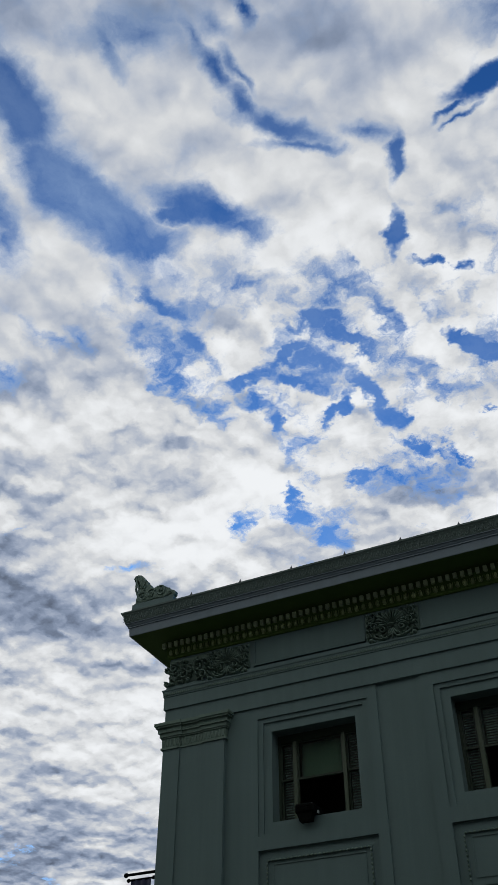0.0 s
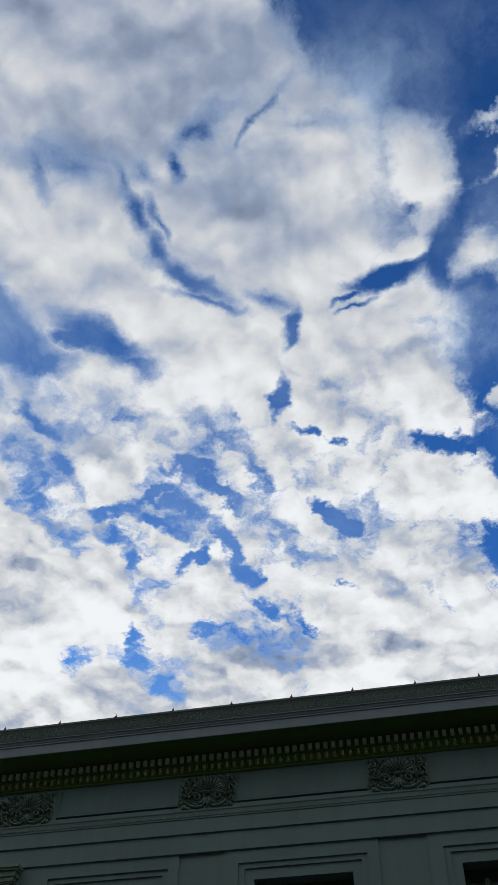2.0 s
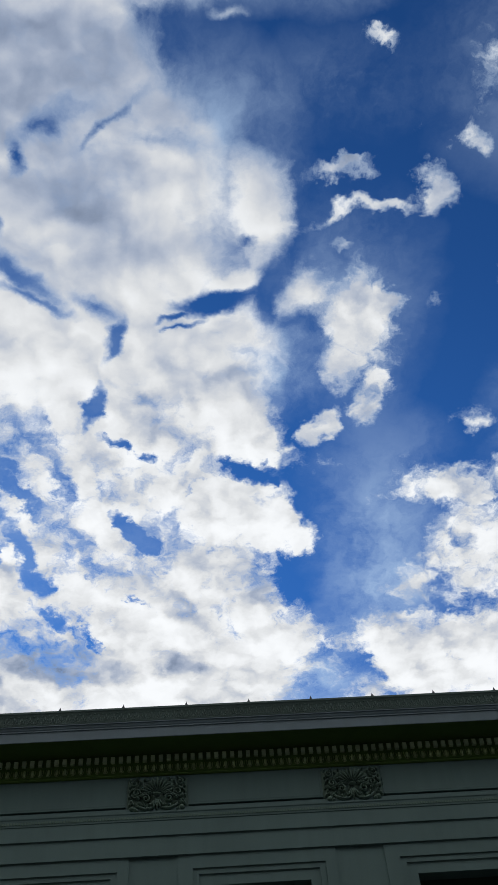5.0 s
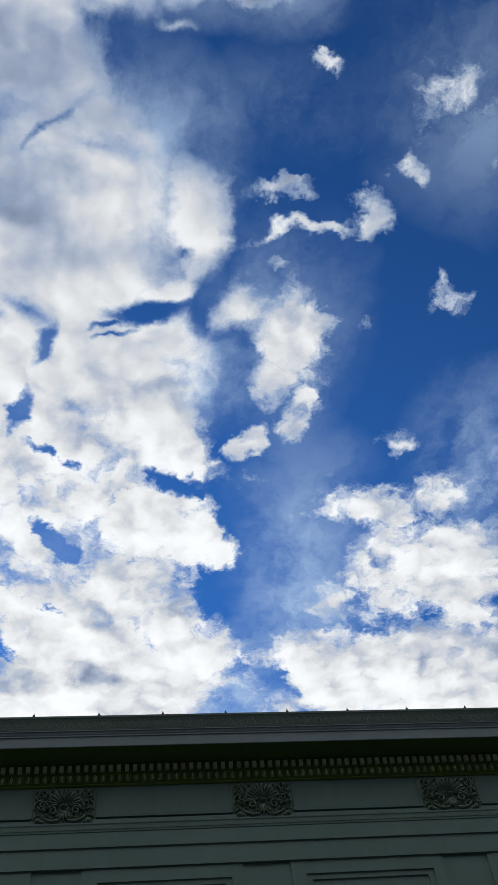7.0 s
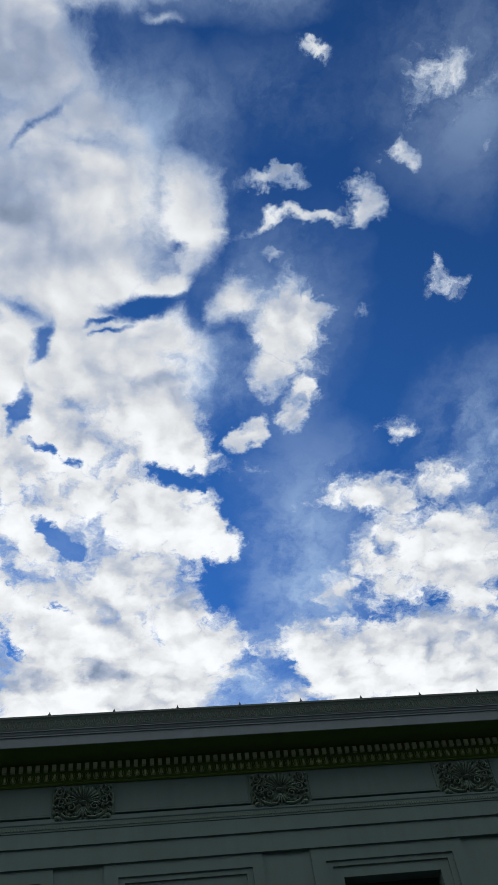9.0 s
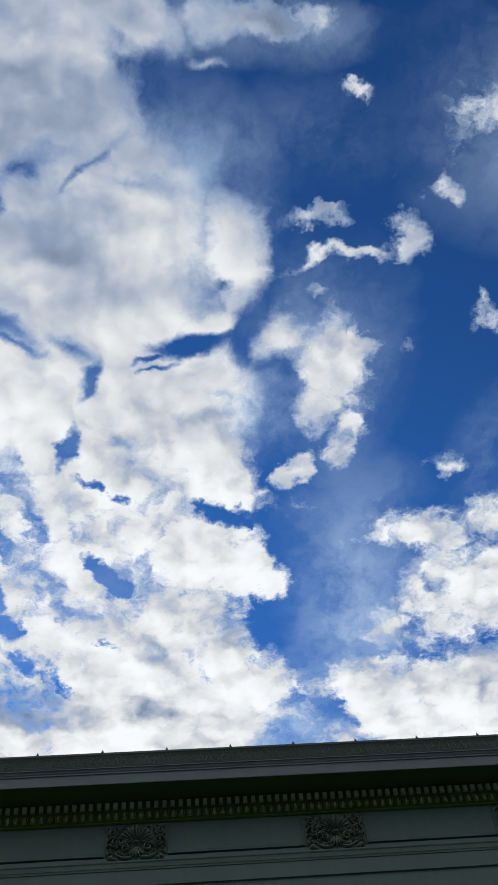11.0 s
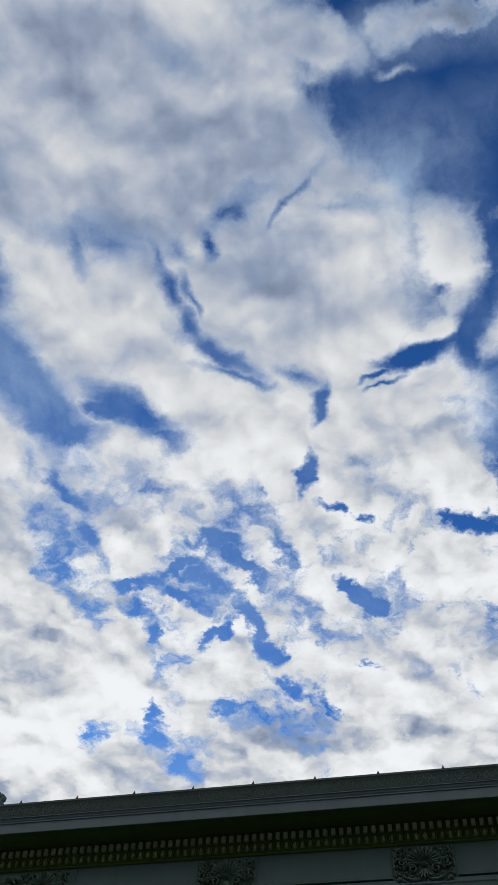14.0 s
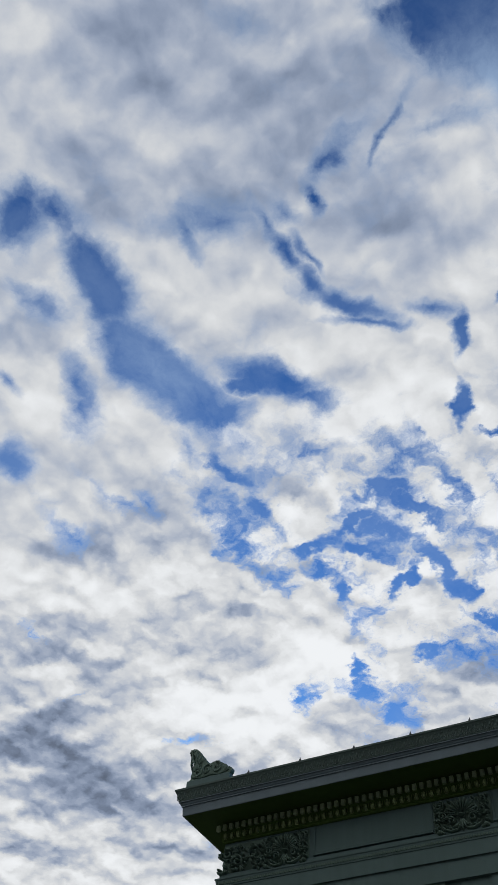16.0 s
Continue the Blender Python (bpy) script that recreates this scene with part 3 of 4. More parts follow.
def build_entablature():
    bm = bmesh.new()
    # fascias below the frieze, leaf moulding, frieze bed and the ledge under the cornice
    sweep(bm, [(0.0, 9.365), (0.036, 9.365), (0.036, 9.715), (0.070, 9.717), (0.070, 9.985), (0.085, 9.995), (0.085, 10.02),
               (0.10, 10.11), (0.115, 10.13), (0.115, 10.155), (0.05, 10.165), (0.045, 10.25), (0.0, 10.252), (0.0, 10.92), (0.0, 11.0)])
    ent = part("entablature", bm, WALL, building)
    # small beads of the leaf moulding
    bm = bmesh.new()
    x = XL - 0.08
    while x < XR:
        box(bm, x, x + 0.030, -0.102, -0.07, 10.03, 10.075)
        x += 0.05
    b = part("leaf_moulding", bm, CARVED, ent)
    b["kind"] = "stuff"
    # frieze panels between the carved blocks: a raised border with a fillet at its foot
    for k in range(-1, BAYS - 1):
        a = k * BAY + (0.58 if k >= 0 else 0.58)
        e = (k + 1) * BAY - 0.58
        bm = bmesh.new()
        box(bm, a, e, -0.070, 0.0, 10.280, 10.312)
        box(bm, a, a + 0.03, -0.022, 0.0, 10.31, 10.88)
        box(bm, e - 0.03, e, -0.022, 0.0, 10.31, 10.88)
        box(bm, a, e, -0.034, 0.0, 10.335, 10.352)
        part("frieze_border", bm, TRIM, ent)
    return ent


ENT = build_entablature()


def build_cornice():
    bm = bmesh.new()
    sweep(bm, [(0.0, 10.91), (0.03, 10.91), (0.045, 10.925), (0.045, 10.945), (0.06, 10.955), (0.085, 11.10), (0.085, 11.12), (0.085, 11.32)])
    # bed takes the soffit's dark colour, painting the shade between dentils
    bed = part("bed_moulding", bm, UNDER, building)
    bm = bmesh.new()
    sweep(bm, [(0.085, 11.32), (0.67, 11.32), (0.67, 11.335), (0.685, 11.335)])
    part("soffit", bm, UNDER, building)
    bm = bmesh.new()
    sweep(bm, [(0.685, 11.335), (0.685, 11.318), (0.70, 11.32), (0.715, 11.508), (0.735, 11.512), (0.735, 11.535), (0.75, 11.55), (0.765, 11.59), (0.785, 11.595), (0.785, 11.612)])
    corona = part("corona", bm, CORONA, building)
    bm = bmesh.new()
    sweep(bm, [(0.785, 11.612), (0.792, 11.62), (0.80, 11.68), (0.825, 11.76), (0.85, 11.81), (0.868, 11.83), (0.872, 11.865), (0.855, 11.87), (0.5, 11.86), (0.3, 11.62), (-1.0, 11.62)])
    gutter = part("gutter", bm, GUTTER, building)
    return bed, corona, gutter


BED, CORONA_OB, GUTTER_OB = build_cornice()


# ---- carved and moulded parts of the cornice ----
def mesh_from(name, fill, material, smooth=False):
    bm = bmesh.new()
    fill(bm)
    me = bpy.data.meshes.new(name)
    bm.normal_update()
    bm.to_mesh(me)
    bm.free()
    me.materials.append(material)
    if smooth:
        for p in me.polygons:
            p.use_smooth = True
    return me


def dentil_shape(bm):
    box(bm, -0.038, 0.038, -0.150, -0.083, 11.160, 11.275)


def egg_shape(bm):
    blob(bm, (0, -0.100, 11.035), (0.033, 0.034, 0.066), 7, 5)
    tube(bm, [(-0.052, 11.10), (-0.050, 11.03), (-0.030, 10.975), (0, 10.965), (0.030, 10.975), (0.050, 11.03), (0.052, 11.10)], 0.006, -0.086, 1.2, 4)


def leaf_shape(bm):
    # one unit of the gutter's leaf relief, on the sloping face
    def on(x, z, out=0.0):
        q = (z - 11.62) / 0.21
        return (x, -(0.793 + 0.060 * q * q + 0.012 * q) - out, z)
    for sx in (-1, 1):
        blob(bm, on(sx * 0.030, 11.70, 0.004), (0.016, 0.012, 0.045), 5, 4, sx * 0.35)
        blob(bm, on(sx * 0.034, 11.655, 0.004), (0.014, 0.010, 0.020), 5, 4)
    blob(bm, on(0, 11.745, 0.004), (0.016, 0.012, 0.050), 5, 4)
    blob(bm, on(0.072, 11.665, 0.003), (0.012, 0.012, 0.035), 5, 4)
    blob(bm, on(0.072, 11.78, 0.002), (0.018, 0.010, 0.014), 5, 4)


def clip_shape(bm):
    v = [bm.verts.new(p) for p in ((-0.028, -0.875, 11.862), (0.028, -0.875, 11.862), (0.028, -0.835, 11.862), (-0.028, -0.835, 11.862),
                                   (-0.014, -0.868, 11.905), (0.014, -0.868, 11.905), (0.014, -0.845, 11.905), (-0.014, -0.845, 11.905))]
    for f in ((0, 1, 5, 4), (1, 2, 6, 5), (2, 3, 7, 6), (3, 0, 4, 7), (4, 5, 6, 7), (3, 2, 1, 0)):
        bm.faces.new([v[i] for i in f])
    bmesh.ops.create_cone(bm, cap_ends=True, segments=5, radius1=0.012, radius2=0.004, depth=0.04,
                          matrix=Matrix.Translation((0, -0.857, 11.925)))


def acroterion_wing(bm, turn):
    """A half palmette: a tall curled tip at the corner, falling away in scrolls along the eave."""
    before = set(bm.verts)
    outline = [(0.02, 0.0), (0.02, 0.17), (0.09, 0.22), (0.085, 0.38), (0.12, 0.52), (0.13, 0.62), (0.10, 0.695), (0.03, 0.73), (-0.03, 0.755), (-0.01, 0.80),
               (0.07, 0.825), (0.15, 0.80), (0.21, 0.745), (0.25, 0.67), (0.31, 0.63), (0.33, 0.56), (0.40, 0.52), (0.42, 0.44), (0.49, 0.44), (0.56, 0.465), (0.63, 0.45),
               (0.67, 0.41), (0.75, 0.41), (0.80, 0.37), (0.85, 0.35), (0.87, 0.29), (0.93, 0.29), (0.985, 0.25), (0.98, 0.19), (0.94, 0.16), (0.94, 0.0)]
    a = [bm.verts.new((x, -0.06, z)) for x, z in outline]
    b = [bm.verts.new((x, 0.06, z)) for x, z in outline]
    bm.faces.new(a)
    bm.faces.new(b[::-1])
    for i in range(len(a)):
        j = (i + 1) % len(a)
        bm.faces.new((a[j], a[i], b[i], b[j]))
    # ribs of the palmette and the scrolls in front
    for k in range(5):
        q = math.radians(118 - 22 * k)
        r = 0.38 - 0.062 * k
        tube(bm, [(0.17 + 0.10 * math.cos(q), 0.40 + 0.10 * math.sin(q)), (0.17 + 0.6 * r * math.cos(q), 0.40 + 0.6 * r * math.sin(q)),
                  (0.17 + r * math.cos(q - 0.12), 0.40 + r * math.sin(q - 0.12))], [0.012, 0.026, 0.012], -0.06, 1.2, 5)
    tube(bm, spiral(0.22, 0.30, 0.11, 0.02, 2.6, -1.3, 16), 0.022, -0.065, 1.3, 5)
    tube(bm, spiral(0.42, 0.33, 0.11, 0.02, 0.4, 1.2, 14), 0.022, -0.065, 1.3, 5)
    tube(bm, spiral(0.64, 0.33, 0.12, 0.02, 1.8, -1.3, 14), 0.022, -0.065, 1.3, 5)
    tube(bm, [(0.10, 0.24), (0.30, 0.19), (0.52, 0.22), (0.72, 0.19), (0.92, 0.24)], 0.020, -0.065, 1.3, 5)
    blob(bm, (0.86, -0.06, 0.27), (0.05, 0.04, 0.05), 7, 5)
    blob(bm, (0.05, -0.02, 0.785), (0.08, 0.07, 0.035), 8, 5, 0.3)
    for v in bm.verts:
        if v not in before:
            v.co = turn @ v.co


def build_acroterion():
    bm = bmesh.new()
    acroterion_wing(bm, Matrix.Translation((-5.80, -0.70, 11.86)) @ Matrix.Diagonal((1.13, 1, 1.2, 1)))
    acroterion_wing(bm, Matrix.Translation((-5.80, -0.66, 11.86)) @ Matrix.Rotation(math.pi / 2, 4, "Z") @ Matrix.Diagonal((1.13, -1, 1.2, 1)))
    bmesh.ops.recalc_face_normals(bm, faces=bm.faces)
    ac = part("acroterion", bm, CARVED, building, "carved palmette ornament on the roof corner")
    bm = bmesh.new()
    bevelled_box(bm, -5.80, -4.72, -0.79, -0.61, 11.855, 12.06, 0.012)
    part("plinth", bm, TRIM, ac)


build_acroterion()


# ---- carved blocks of the frieze ----
def shell_relief(bm, cx, w=1.0):
    """A shell of fanned ribs over paired leaf scrolls, about a metre wide; z from 0 at its foot."""
    for k in range(11):
        q = math.radians(18 + 14.4 * k)
        r0, r1 = 0.07, 0.335 - 0.03 * abs(math.cos(q))
        c, s = math.cos(q), math.sin(q)
        tube(bm, [(cx + r0 * c, 0.33 + r0 * s), (cx + 0.65 * r1 * c, 0.33 + 0.62 * r1 * s), (cx + r1 * c * 1.02, 0.33 + r1 * s * 0.93)], [0.008, 0.017, 0.023], -0.03, 1.5, 5)
    blob(bm, (cx, -0.045, 0.315), (0.075, 0.04, 0.022), 8, 5)
    for k in range(5):
        q = math.radians(-90 + (k - 2) * 17)
        tube(bm, [(cx + 0.04 * math.cos(q), 0.28 + 0.04 * math.sin(q)), (cx + 0.15 * math.cos(q), 0.27 + 0.16 * math.sin(q)),
                  (cx + 0.24 * math.cos(q) * 1.2, 0.28 + 0.25 * math.sin(q))], [0.012, 0.022, 0.016], -0.025, 1.6, 5)
    for sx in (-1, 1):
        tube(bm, spiral(cx + sx * 0.20, 0.245, 0.085, 0.02, 0.3, 1.35, 15, sx), 0.018, -0.025, 1.7, 5)
        tube(bm, spiral(cx + sx * 0.36, 0.36, 0.075, 0.02, -2.6, -1.3, 14, sx), 0.017, -0.025, 1.7, 5)
        tube(bm, spiral(cx + sx * 0.40, 0.545, 0.07, 0.018, 2.2, -1.25, 14, sx), 0.018, -0.025, 1.7, 5)
        tube(bm, [(cx + sx * 0.10, 0.33), (cx + sx * 0.22, 0.36), (cx + sx * 0.30, 0.30), (cx + sx * 0.40, 0.26), (cx + sx * 0.46, 0.32)], 0.017, -0.028, 1.6, 5)
        tube(bm, [(cx + sx * 0.30, 0.60), (cx + sx * 0.34, 0.48), (cx + sx * 0.45, 0.43), (cx + sx * 0.49, 0.35)], 0.016, -0.026, 1.6, 5)
        tube(bm, [(cx + sx * 0.08, 0.06), (cx + sx * 0.20, 0.03), (cx + sx * 0.30, 0.08), (cx + sx * 0.36, 0.15)], [0.02, 0.028, 0.022, 0.012], -0.026, 1.6, 6)
        for bx, bz, rr, tn in ((0.43, 0.06, 0.060, 0.5), (0.37, 0.03, 0.045, -0.3), (0.48, 0.13, 0.036, 0.9), (0.45, 0.20, 0.030, 0.2),
                               (0.31, 0.16, 0.034, -0.6), (0.48, 0.47, 0.026, 0), (0.47, 0.61, 0.034, 0.4), (0.30, 0.56, 0.026, 0.2),
                               (0.26, 0.44, 0.030, 0.5), (0.13, 0.12, 0.034, 0.8), (0.22, 0.10, 0.036, -0.4), (0.40, 0.42, 0.034, 0.7),
                               (0.33, 0.25, 0.030, 0.3), (0.49, 0.28, 0.030, 1.2), (0.36, 0.64, 0.030, 0.2), (0.22, 0.62, 0.026, -0.5), (0.43, 0.15, 0.034, -0.5)):
            blob(bm, (cx + sx * bx, -0.028, bz), (rr, 0.040, rr * 0.72), 6, 4, sx * tn)


def carved_block(bm):
    bevelled_box(bm, -0.53, 0.53, -0.006, 0.002, 0.03, 0.64, 0.002)
    shell_relief(bm, 0.0)


def corner_block(bm):
    bevelled_box(bm, XL - 0.01, -3.18, -0.006, 0.002, 0.03, 0.68, 0.002)
    shell_relief(bm, -3.70)
    # running acanthus from the shell to the corner
    rnd = random.Random(4)
    for i, (cx, cz, r, a0, t) in enumerate(((-4.42, 0.40, 0.15, 0.2, 1.4), (-4.78, 0.28, 0.14, 3.0, -1.4), (-5.02, 0.46, 0.11, 0.6, 1.3), (-4.30, 0.18, 0.10, 2.4, -1.3))):
        tube(bm, spiral(cx, cz, r, 0.025, a0, t, 18), 0.022, -0.028, 1.6, 5)
        for k in range(7):
            q = 2 * math.pi * k / 7 + i
            blob(bm, (cx + (r + 0.035) * math.cos(q), -0.028, cz + (r + 0.02) * math.sin(q)), (0.045, 0.04, 0.022), 6, 4, -q)
    for k in range(26):
        x, z = -5.12 + 0.95 * rnd.random(), 0.07 + 0.56 * rnd.random()
        blob(bm, (x, -0.026, z), (0.03 + 0.03 * rnd.random(), 0.038, 0.02 + 0.012 * rnd.random()), 6, 4, rnd.random() * 3)
    # leaf ends that stand out past the corner
    for z in (0.10, 0.16, 0.42, 0.47):
        blob(bm, (XL - 0.05, -0.02, z), (0.075, 0.05, 0.03), 7, 5, 0.4)


medallion_mesh = mesh_from("carved_block", carved_block, CARVED, True)
for k in range(BAYS - 1):
    shared("carved_block", medallion_mesh, ENT, Matrix.Translation((k * BAY, 0, 10.18)) @ Matrix.Diagonal((1.06, 1.9, 1.02, 1)), "carved shell and leaf scroll relief")
bm = bmesh.new()
corner_block(bm)
cb = part("carved_corner_block", bm, CARVED, ENT, "carved shell with running leaves at the corner", True)
cb.location.z, cb.scale.y = 10.18, 1.9


# ---- corner pilasters ----
def build_pilaster(flip):
    def X(x):
        return x if not flip else XL + XR - x
    def bx(bm, x0, x1, *r):
        box(bm, *sorted((X(x0), X(x1))), *r)
    bm = bmesh.new()
    bx(bm, -4.753, -3.72, -0.075, -0.001, 0.0, 8.82)
    pil = part("corner_pilaster", bm, WALL, building)
    for x0, x1, y1 in ((XL, -4.755, -0.001), (-4.20, -3.718, -0.077)):
        bm = bmesh.new()
        bx(bm, x0, x1, -0.10, y1, 0.0, 8.82)
        part("pier", bm, WALL, pil)
    for x0, x1, out in ((XL - 0.02, -4.755, 0.0), (-4.753, -4.202, -0.035), (-4.20, -3.70, 0.0)):
        bm = bmesh.new()
        ends = (0.0 if x0 == -4.753 else 1.0)
        # flaring profile: neck, leaf bell, abacus
        for z0, z1, u in ((8.82, 8.86, 0.125), (8.86, 9.05, 0.108), (9.05, 9.08, 0.13), (9.08, 9.16, 0.15), (9.16, 9.26, 0.18), (9.26, 9.30, 0.22), (9.30, 9.36, 0.245)):
            g = (u - 0.10) * ends
            bx(bm, x0 - (g if x0 < -5 else min(g, 0.06)), x1 + (g if x1 > -4 else min(g, 0.06)), -(u + out), -0.002, z0, z1 + 0.001)
        n = max(3, int((x1 - x0) / 0.075))
        for i in range(n):
            c = X(x0 + (i + 0.5) * (x1 - x0) / n)
            blob(bm, (c, -(0.112 + out), 8.95), (0.026, 0.018, 0.085), 6, 4)
            blob(bm, (c, -(0.165 + out), 9.20), (0.022, 0.022, 0.035), 6, 4)
        part("capital", bm, CARVED, pil, "carved leaf capital")


build_pilaster(False)
build_pilaster(True)


# ---- windows ----
SLAT = mesh_from("slat", lambda bm: box(bm, -0.5, 0.5, -0.012, 0.012, -0.006, 0.006), BLIND)


def frame_box(bm, x0, x1, z0, z1, y0, y1, t):
    """A rectangular ring of bar width t."""
    box(bm, x0, x0 + t, y0, y1, z0, z1)
    box(bm, x1 - t, x1, y0, y1, z0, z1)
    box(bm, x0 + t, x1 - t, y0, y1, z0, z0 + t)
    box(bm, x0 + t, x1 - t, y0, y1, z1 - t, z1)


def sash(win, x0, x1, z0, z1, y):
    bm = bmesh.new()
    frame_box(bm, x0, x1, z0, z1, y, y + 0.045, 0.034)
    s = part("sash", bm, SASH, win)
    bm = bmesh.new()
    box(bm, x0 + 0.031, x1 - 0.031, y + 0.018, y + 0.024, z0 + 0.031, z1 - 0.031)
    g = part("pane", bm, GLASS, s)
    g.visible_shadow = False
    return s


def blind(win, x0, x1, z0, z1, y, pitch=0.05):
    """A slatted blind; the slats hang in a column behind the pane."""
    bm = bmesh.new()
    box(bm, x0, x1, y - 0.02, y + 0.03, z1 - 0.04, z1)
    b = part("blind", bm, BLIND, win, "slatted blind lowered behind the pane")
    n = int((z1 - z0 - 0.05) / pitch)
    for i in range(n):
        m = Matrix.Translation(((x0 + x1) / 2, y, z1 - 0.06 - i * pitch)) @ Matrix.Rotation(radians(38), 4, "X") @ Matrix.Diagonal((x1 - x0, 1.9, 1, 1))
        shared("slat", SLAT, b, m)


def build_window(k, style):
    o = k * BAY
    x0, x1, z0, z1 = o + WIN[0], o + WIN[1], WIN[2], WIN[3]
    c = (x0 + x1) / 2
    y = 0.36
    bm = bmesh.new()
    frame_box(bm, x0, x1, z0, z1, y, y + 0.10, 0.05)
    # head bar in the dark sash colour paints in the shadow under the lintel
    box(bm, x0 + 0.05, x1 - 0.05, y - 0.01, y + 0.10, z1 - 0.16, z1 - 0.05)
    win = part("window", bm, SASH, building, {"shade": "three-part sash window with a drawn shade", "blind": "three-part sash window with slatted blinds"}[style])
    m0, m1 = c - 0.52, c + 0.51
    for m in (m0, m1):
        bm = bmesh.new()
        bevelled_box(bm, m - 0.04, m + 0.04, y - 0.035, y + 0.10, z0 + 0.05, z1 - 0.16, 0.008)
        part("mullion", bm, FRAME, win)
    top, mid = z1 - 0.16, 7.96
    # side lights: two sashes each
    for a, b in ((x0 + 0.05, m0 - 0.04), (m1 + 0.04, x1 - 0.05)):
        sash(win, a, b, mid - 0.02, top, y + 0.02)
        sash(win, a, b, z0 + 0.05, mid + 0.02, y + 0.055)
        blind(win, a + 0.02, b - 0.02, z0 + 0.08, top - 0.02, y + 0.17)
    # middle light: the lower sash is pushed up behind the upper one
    sash(win, m0 + 0.04, m1 - 0.04, mid - 0.03, top, y + 0.02)
    if style == "blind":
        blind(win, m0 + 0.09, m1 - 0.09, mid + 0.02, top - 0.02, y + 0.17)
    else:
        bm = bmesh.new()
        box(bm, m0 + 0.08, m1 - 0.08, y + 0.15, y + 0.155, mid, top - 0.02)
        part("roller_shade", bm, SHADE, win, "plain drawn roller shade")
    return win


for k in range(BAYS):
    build_window(k, "shade" if k == 0 else "blind")


# ---- spandrel panels under the windows ----
BEAD = mesh_from("bead", lambda bm: blob(bm, (0, 0, 0), (0.030, 0.020, 0.020), 6, 4), CARVED, True)


def build_spandrel(k, beads):
    c = k * BAY + (WIN[0] + WIN[1]) / 2
    bm = bmesh.new()
    frame_box(bm, c - 1.02, c + 1.02, 5.60, 6.46, 0.035, 0.06, 0.035)
    frame_box(bm, c - 0.90, c + 0.90, 5.72, 6.37, 0.045, 0.06, 0.02)
    sp = part("spandrel_panel", bm, TRIM, building)
    if not beads:
        return
    n = 26
    for i in range(n):
        shared("bead", BEAD, sp, Matrix.Translation((c - 0.97 + 1.94 * i / (n - 1), 0.032, 6.43)))
    for sx in (-1, 1):
        for i in range(10):
            shared("bead", BEAD, sp, Matrix.Translation((c + sx * 1.0, 0.032, 6.37 - 0.075 * i)) @ Matrix.Rotation(math.pi / 2, 4, "Y"))


for k in range(BAYS):
    build_spandrel(k, k < 3)


# ---- air conditioner in the open sash ----
def build_air_conditioner():
    ac = new("air_conditioner")
    ac.location = (-1.99, -0.02, 7.10)
    tagged(ac, "small dark air conditioner on the sill of an open window", "air conditioner")
    bm = bmesh.new()
    bevelled_box(bm, -0.20, 0.18, -0.16, 0.45, 0.005, 0.18, 0.03)
    body = part("casing", bm, DARK, ac)
    for i in range(3):
        bm = bmesh.new()
        box(bm, -0.16, 0.14, -0.172, -0.158, 0.04 + 0.038 * i, 0.066 + 0.038 * i)
        part("louvre", bm, DARK, body)
    bm = bmesh.new()
    v = [bm.verts.new(p) for p in ((-0.16, -0.14, 0.004), (0.14, -0.14, 0.004), (0.14, 0.0, 0.004), (-0.16, 0.0, 0.004), (-0.12, -0.12, -0.13), (0.10, -0.12, -0.13), (0.10, 0.015, -0.13), (-0.12, 0.015, -0.13))]
    for f in ((3, 2, 1, 0), (4, 5, 6, 7), (0, 1, 5, 4), (1, 2, 6, 5), (2, 3, 7, 6), (3, 0, 4, 7)):
        bm.faces.new([v[i] for i in f])
    part("drip_tray", bm, DARK, ac)
    bm = bmesh.new()
    box(bm, 0.205, 0.225, -0.05, 0.0, 0.0, 0.05)
    part("bracket", bm, BLIND, ac, "small pale bracket")


build_air_conditioner()


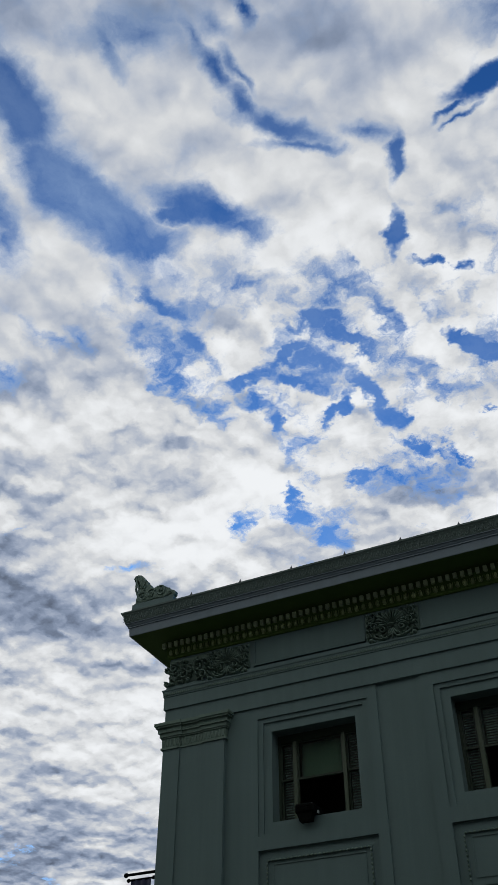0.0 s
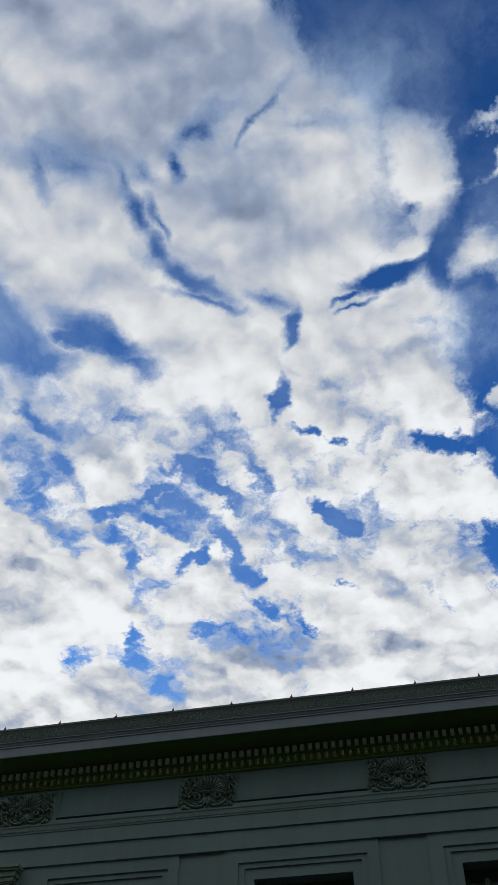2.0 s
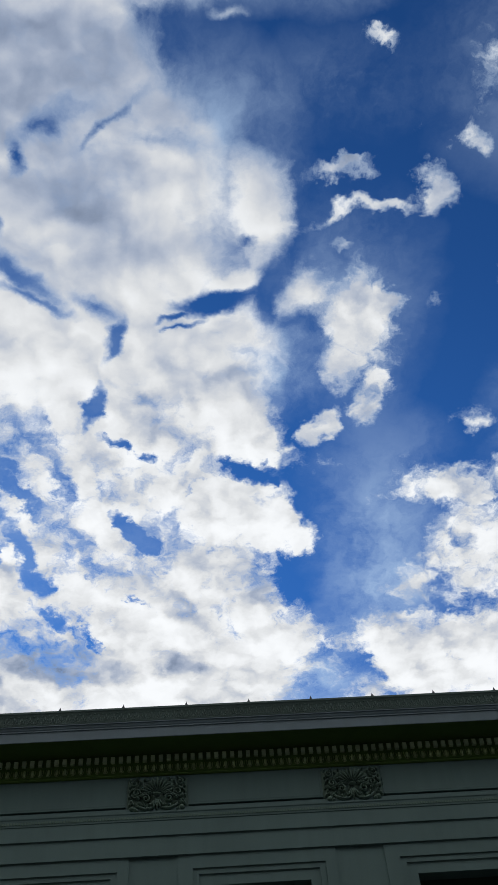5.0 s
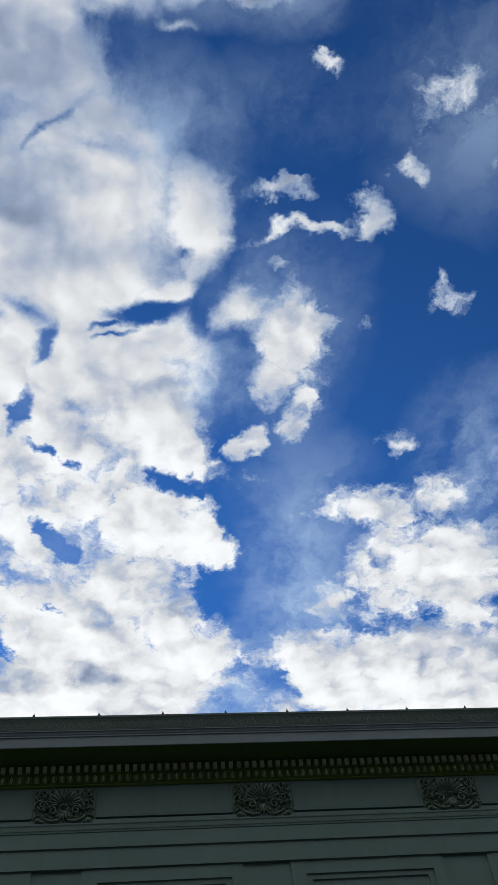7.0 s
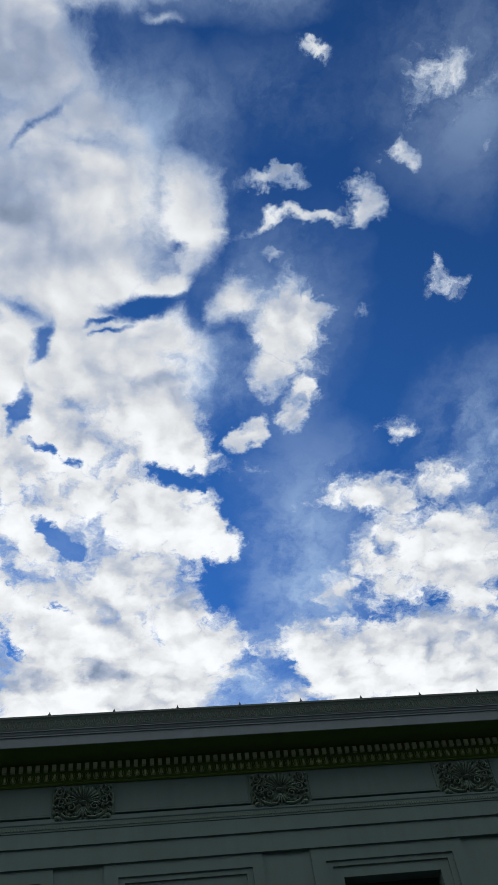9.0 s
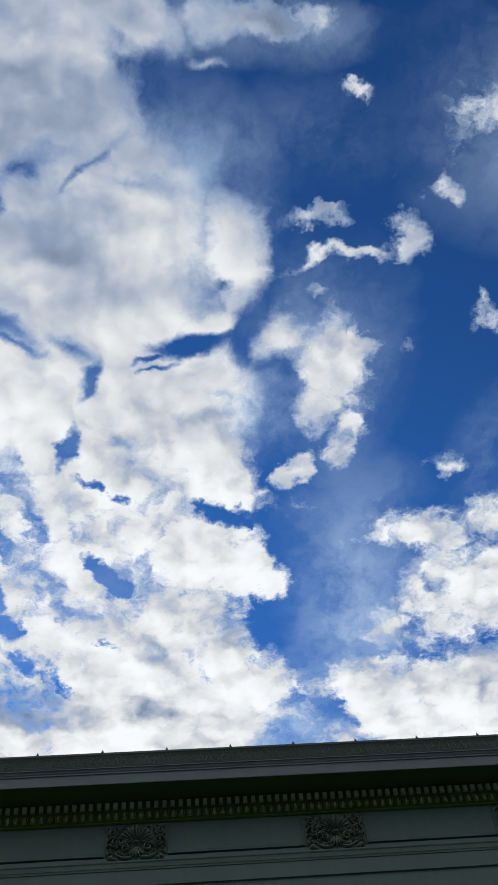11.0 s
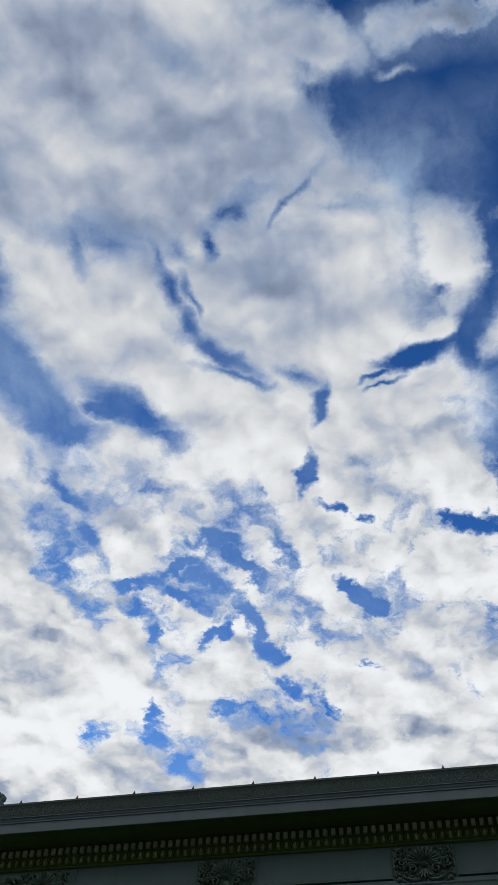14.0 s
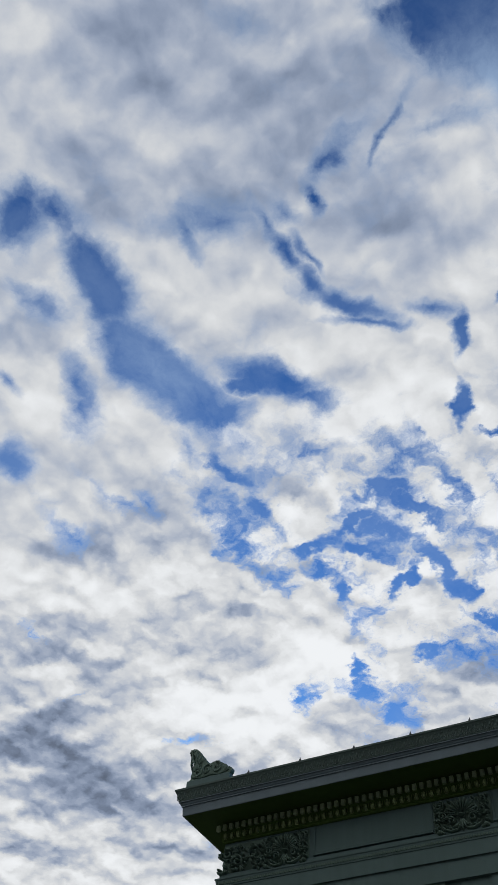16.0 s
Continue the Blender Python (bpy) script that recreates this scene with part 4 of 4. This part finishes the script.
# ---- banner on a pole from the flank ----
def build_banner():
    y = 1.2
    bn = new("banner")
    bn.location = (XL, y, BANNER_Z)
    tagged(bn, "navy cloth banner hung from a dark pole on the side wall", "banner")
    def rod(name, x0, x1, z, r, parent):
        bm = bmesh.new()
        bmesh.ops.create_cone(bm, cap_ends=True, segments=10, radius1=r, radius2=r, depth=x1 - x0,
                              matrix=Matrix.Translation(((x0 + x1) / 2, 0, z)) @ Matrix.Rotation(math.pi / 2, 4, "Y"))
        return part(name, bm, DARK, parent)
    def ball(x, z, r, parent):
        bm = bmesh.new()
        blob(bm, (x, 0, z), (r * 1.2, r, r), 10, 8)
        part("finial", bm, DARK, parent, smooth=True)
    rod("pole", -BANNER_OUT, 0.0, 0.0, 0.028, bn)
    ball(-BANNER_OUT - 0.02, 0, 0.048, bn)
    rod("hanging_rod", -BANNER_OUT + 0.07, -0.85, -0.11, 0.020, bn)
    ball(-BANNER_OUT + 0.05, -0.11, 0.038, bn)
    ball(-0.83, -0.11, 0.038, bn)
    bm = bmesh.new()
    n = 14
    x0, x1 = -BANNER_OUT + 0.11, -0.89
    rows = []
    for z in (-0.11, -0.6, -1.1, -1.6):
        rows.append([(bm.verts.new((x0 + (x1 - x0) * i / n, 0.012 * math.sin(i * 1.3 + z * 2) - 0.006, z)),
                      bm.verts.new((x0 + (x1 - x0) * i / n, 0.012 * math.sin(i * 1.3 + z * 2) + 0.006, z))) for i in range(n + 1)])
    for r0, r1 in zip(rows, rows[1:]):
        for i in range(n):
            bm.faces.new((r0[i][0], r0[i + 1][0], r1[i + 1][0], r1[i][0]))
            bm.faces.new((r0[i][1], r1[i][1], r1[i + 1][1], r0[i + 1][1]))
    part("cloth", bm, NAVY, bn)


BANNER_Z, BANNER_OUT = 6.894, 1.486
build_banner()


# ---- rows of small pieces ----
dentil_mesh = mesh_from("dentil", dentil_shape, DENTIL)
egg_mesh = mesh_from("egg", egg_shape, EGGS, True)
clip_mesh = mesh_from("clip", clip_shape, CLIP)
PITCH = BAY / 24
n = int((XR - XL + 0.2) / PITCH)
for i in range(n + 1):
    x = XL - 0.13 + i * PITCH
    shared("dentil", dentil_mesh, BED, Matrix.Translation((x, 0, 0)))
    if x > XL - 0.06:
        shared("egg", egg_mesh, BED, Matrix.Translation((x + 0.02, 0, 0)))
for k in range(1, 29):
    x = -5.41 + k * 1.206
    if x < XR + 0.6:
        shared("roof_clip", clip_mesh, GUTTER_OB, Matrix.Translation((x, 0, 0)))


def leaf_rows(bm):
    tmp = bmesh.new()
    leaf_shape(tmp)
    tmp.verts.index_update()
    vs = [v.co.copy() for v in tmp.verts]
    fs = [[v.index for v in f.verts] for f in tmp.faces]
    tmp.free()
    x = XL - 0.78
    verts, faces = [], []
    while x < XR + 0.75:
        o = len(verts)
        verts += [(v.x + x, v.y, v.z) for v in vs]
        faces += [[i + o for i in f] for f in fs]
        x += 0.144
    return verts, faces


_v, _f = leaf_rows(None)
_me = bpy.data.meshes.new("leaf_relief")
_me.from_pydata(_v, [], _f)
_me.materials.append(GUTTER)
_ob = new("leaf_relief", _me)
_ob.parent = GUTTER_OB
_ob["kind"] = "stuff"

# ---- street ----
bm = bmesh.new()
box(bm, -600, 600, -600, 600, -0.3, 0.0)
tagged(part("ground", bm, PAVING), "grey concrete pavement round the building", "ground", kind="structure")
bm = bmesh.new()
box(bm, -600, 600, -26, -18.5, -0.05, 0.004)
tagged(part("road", bm, ASPHALT), "dark asphalt street in front of the building", "road", kind="structure")
# unseen block, added to cut skylight on the front and darken glass reflections
bm = bmesh.new()
box(bm, -60, 80, -40, -31, 0, 25)
tagged(part("wall_opposite", bm, OPPOSITE), "unseen plain dark block added across the street to cut light", "wall", kind="structure")
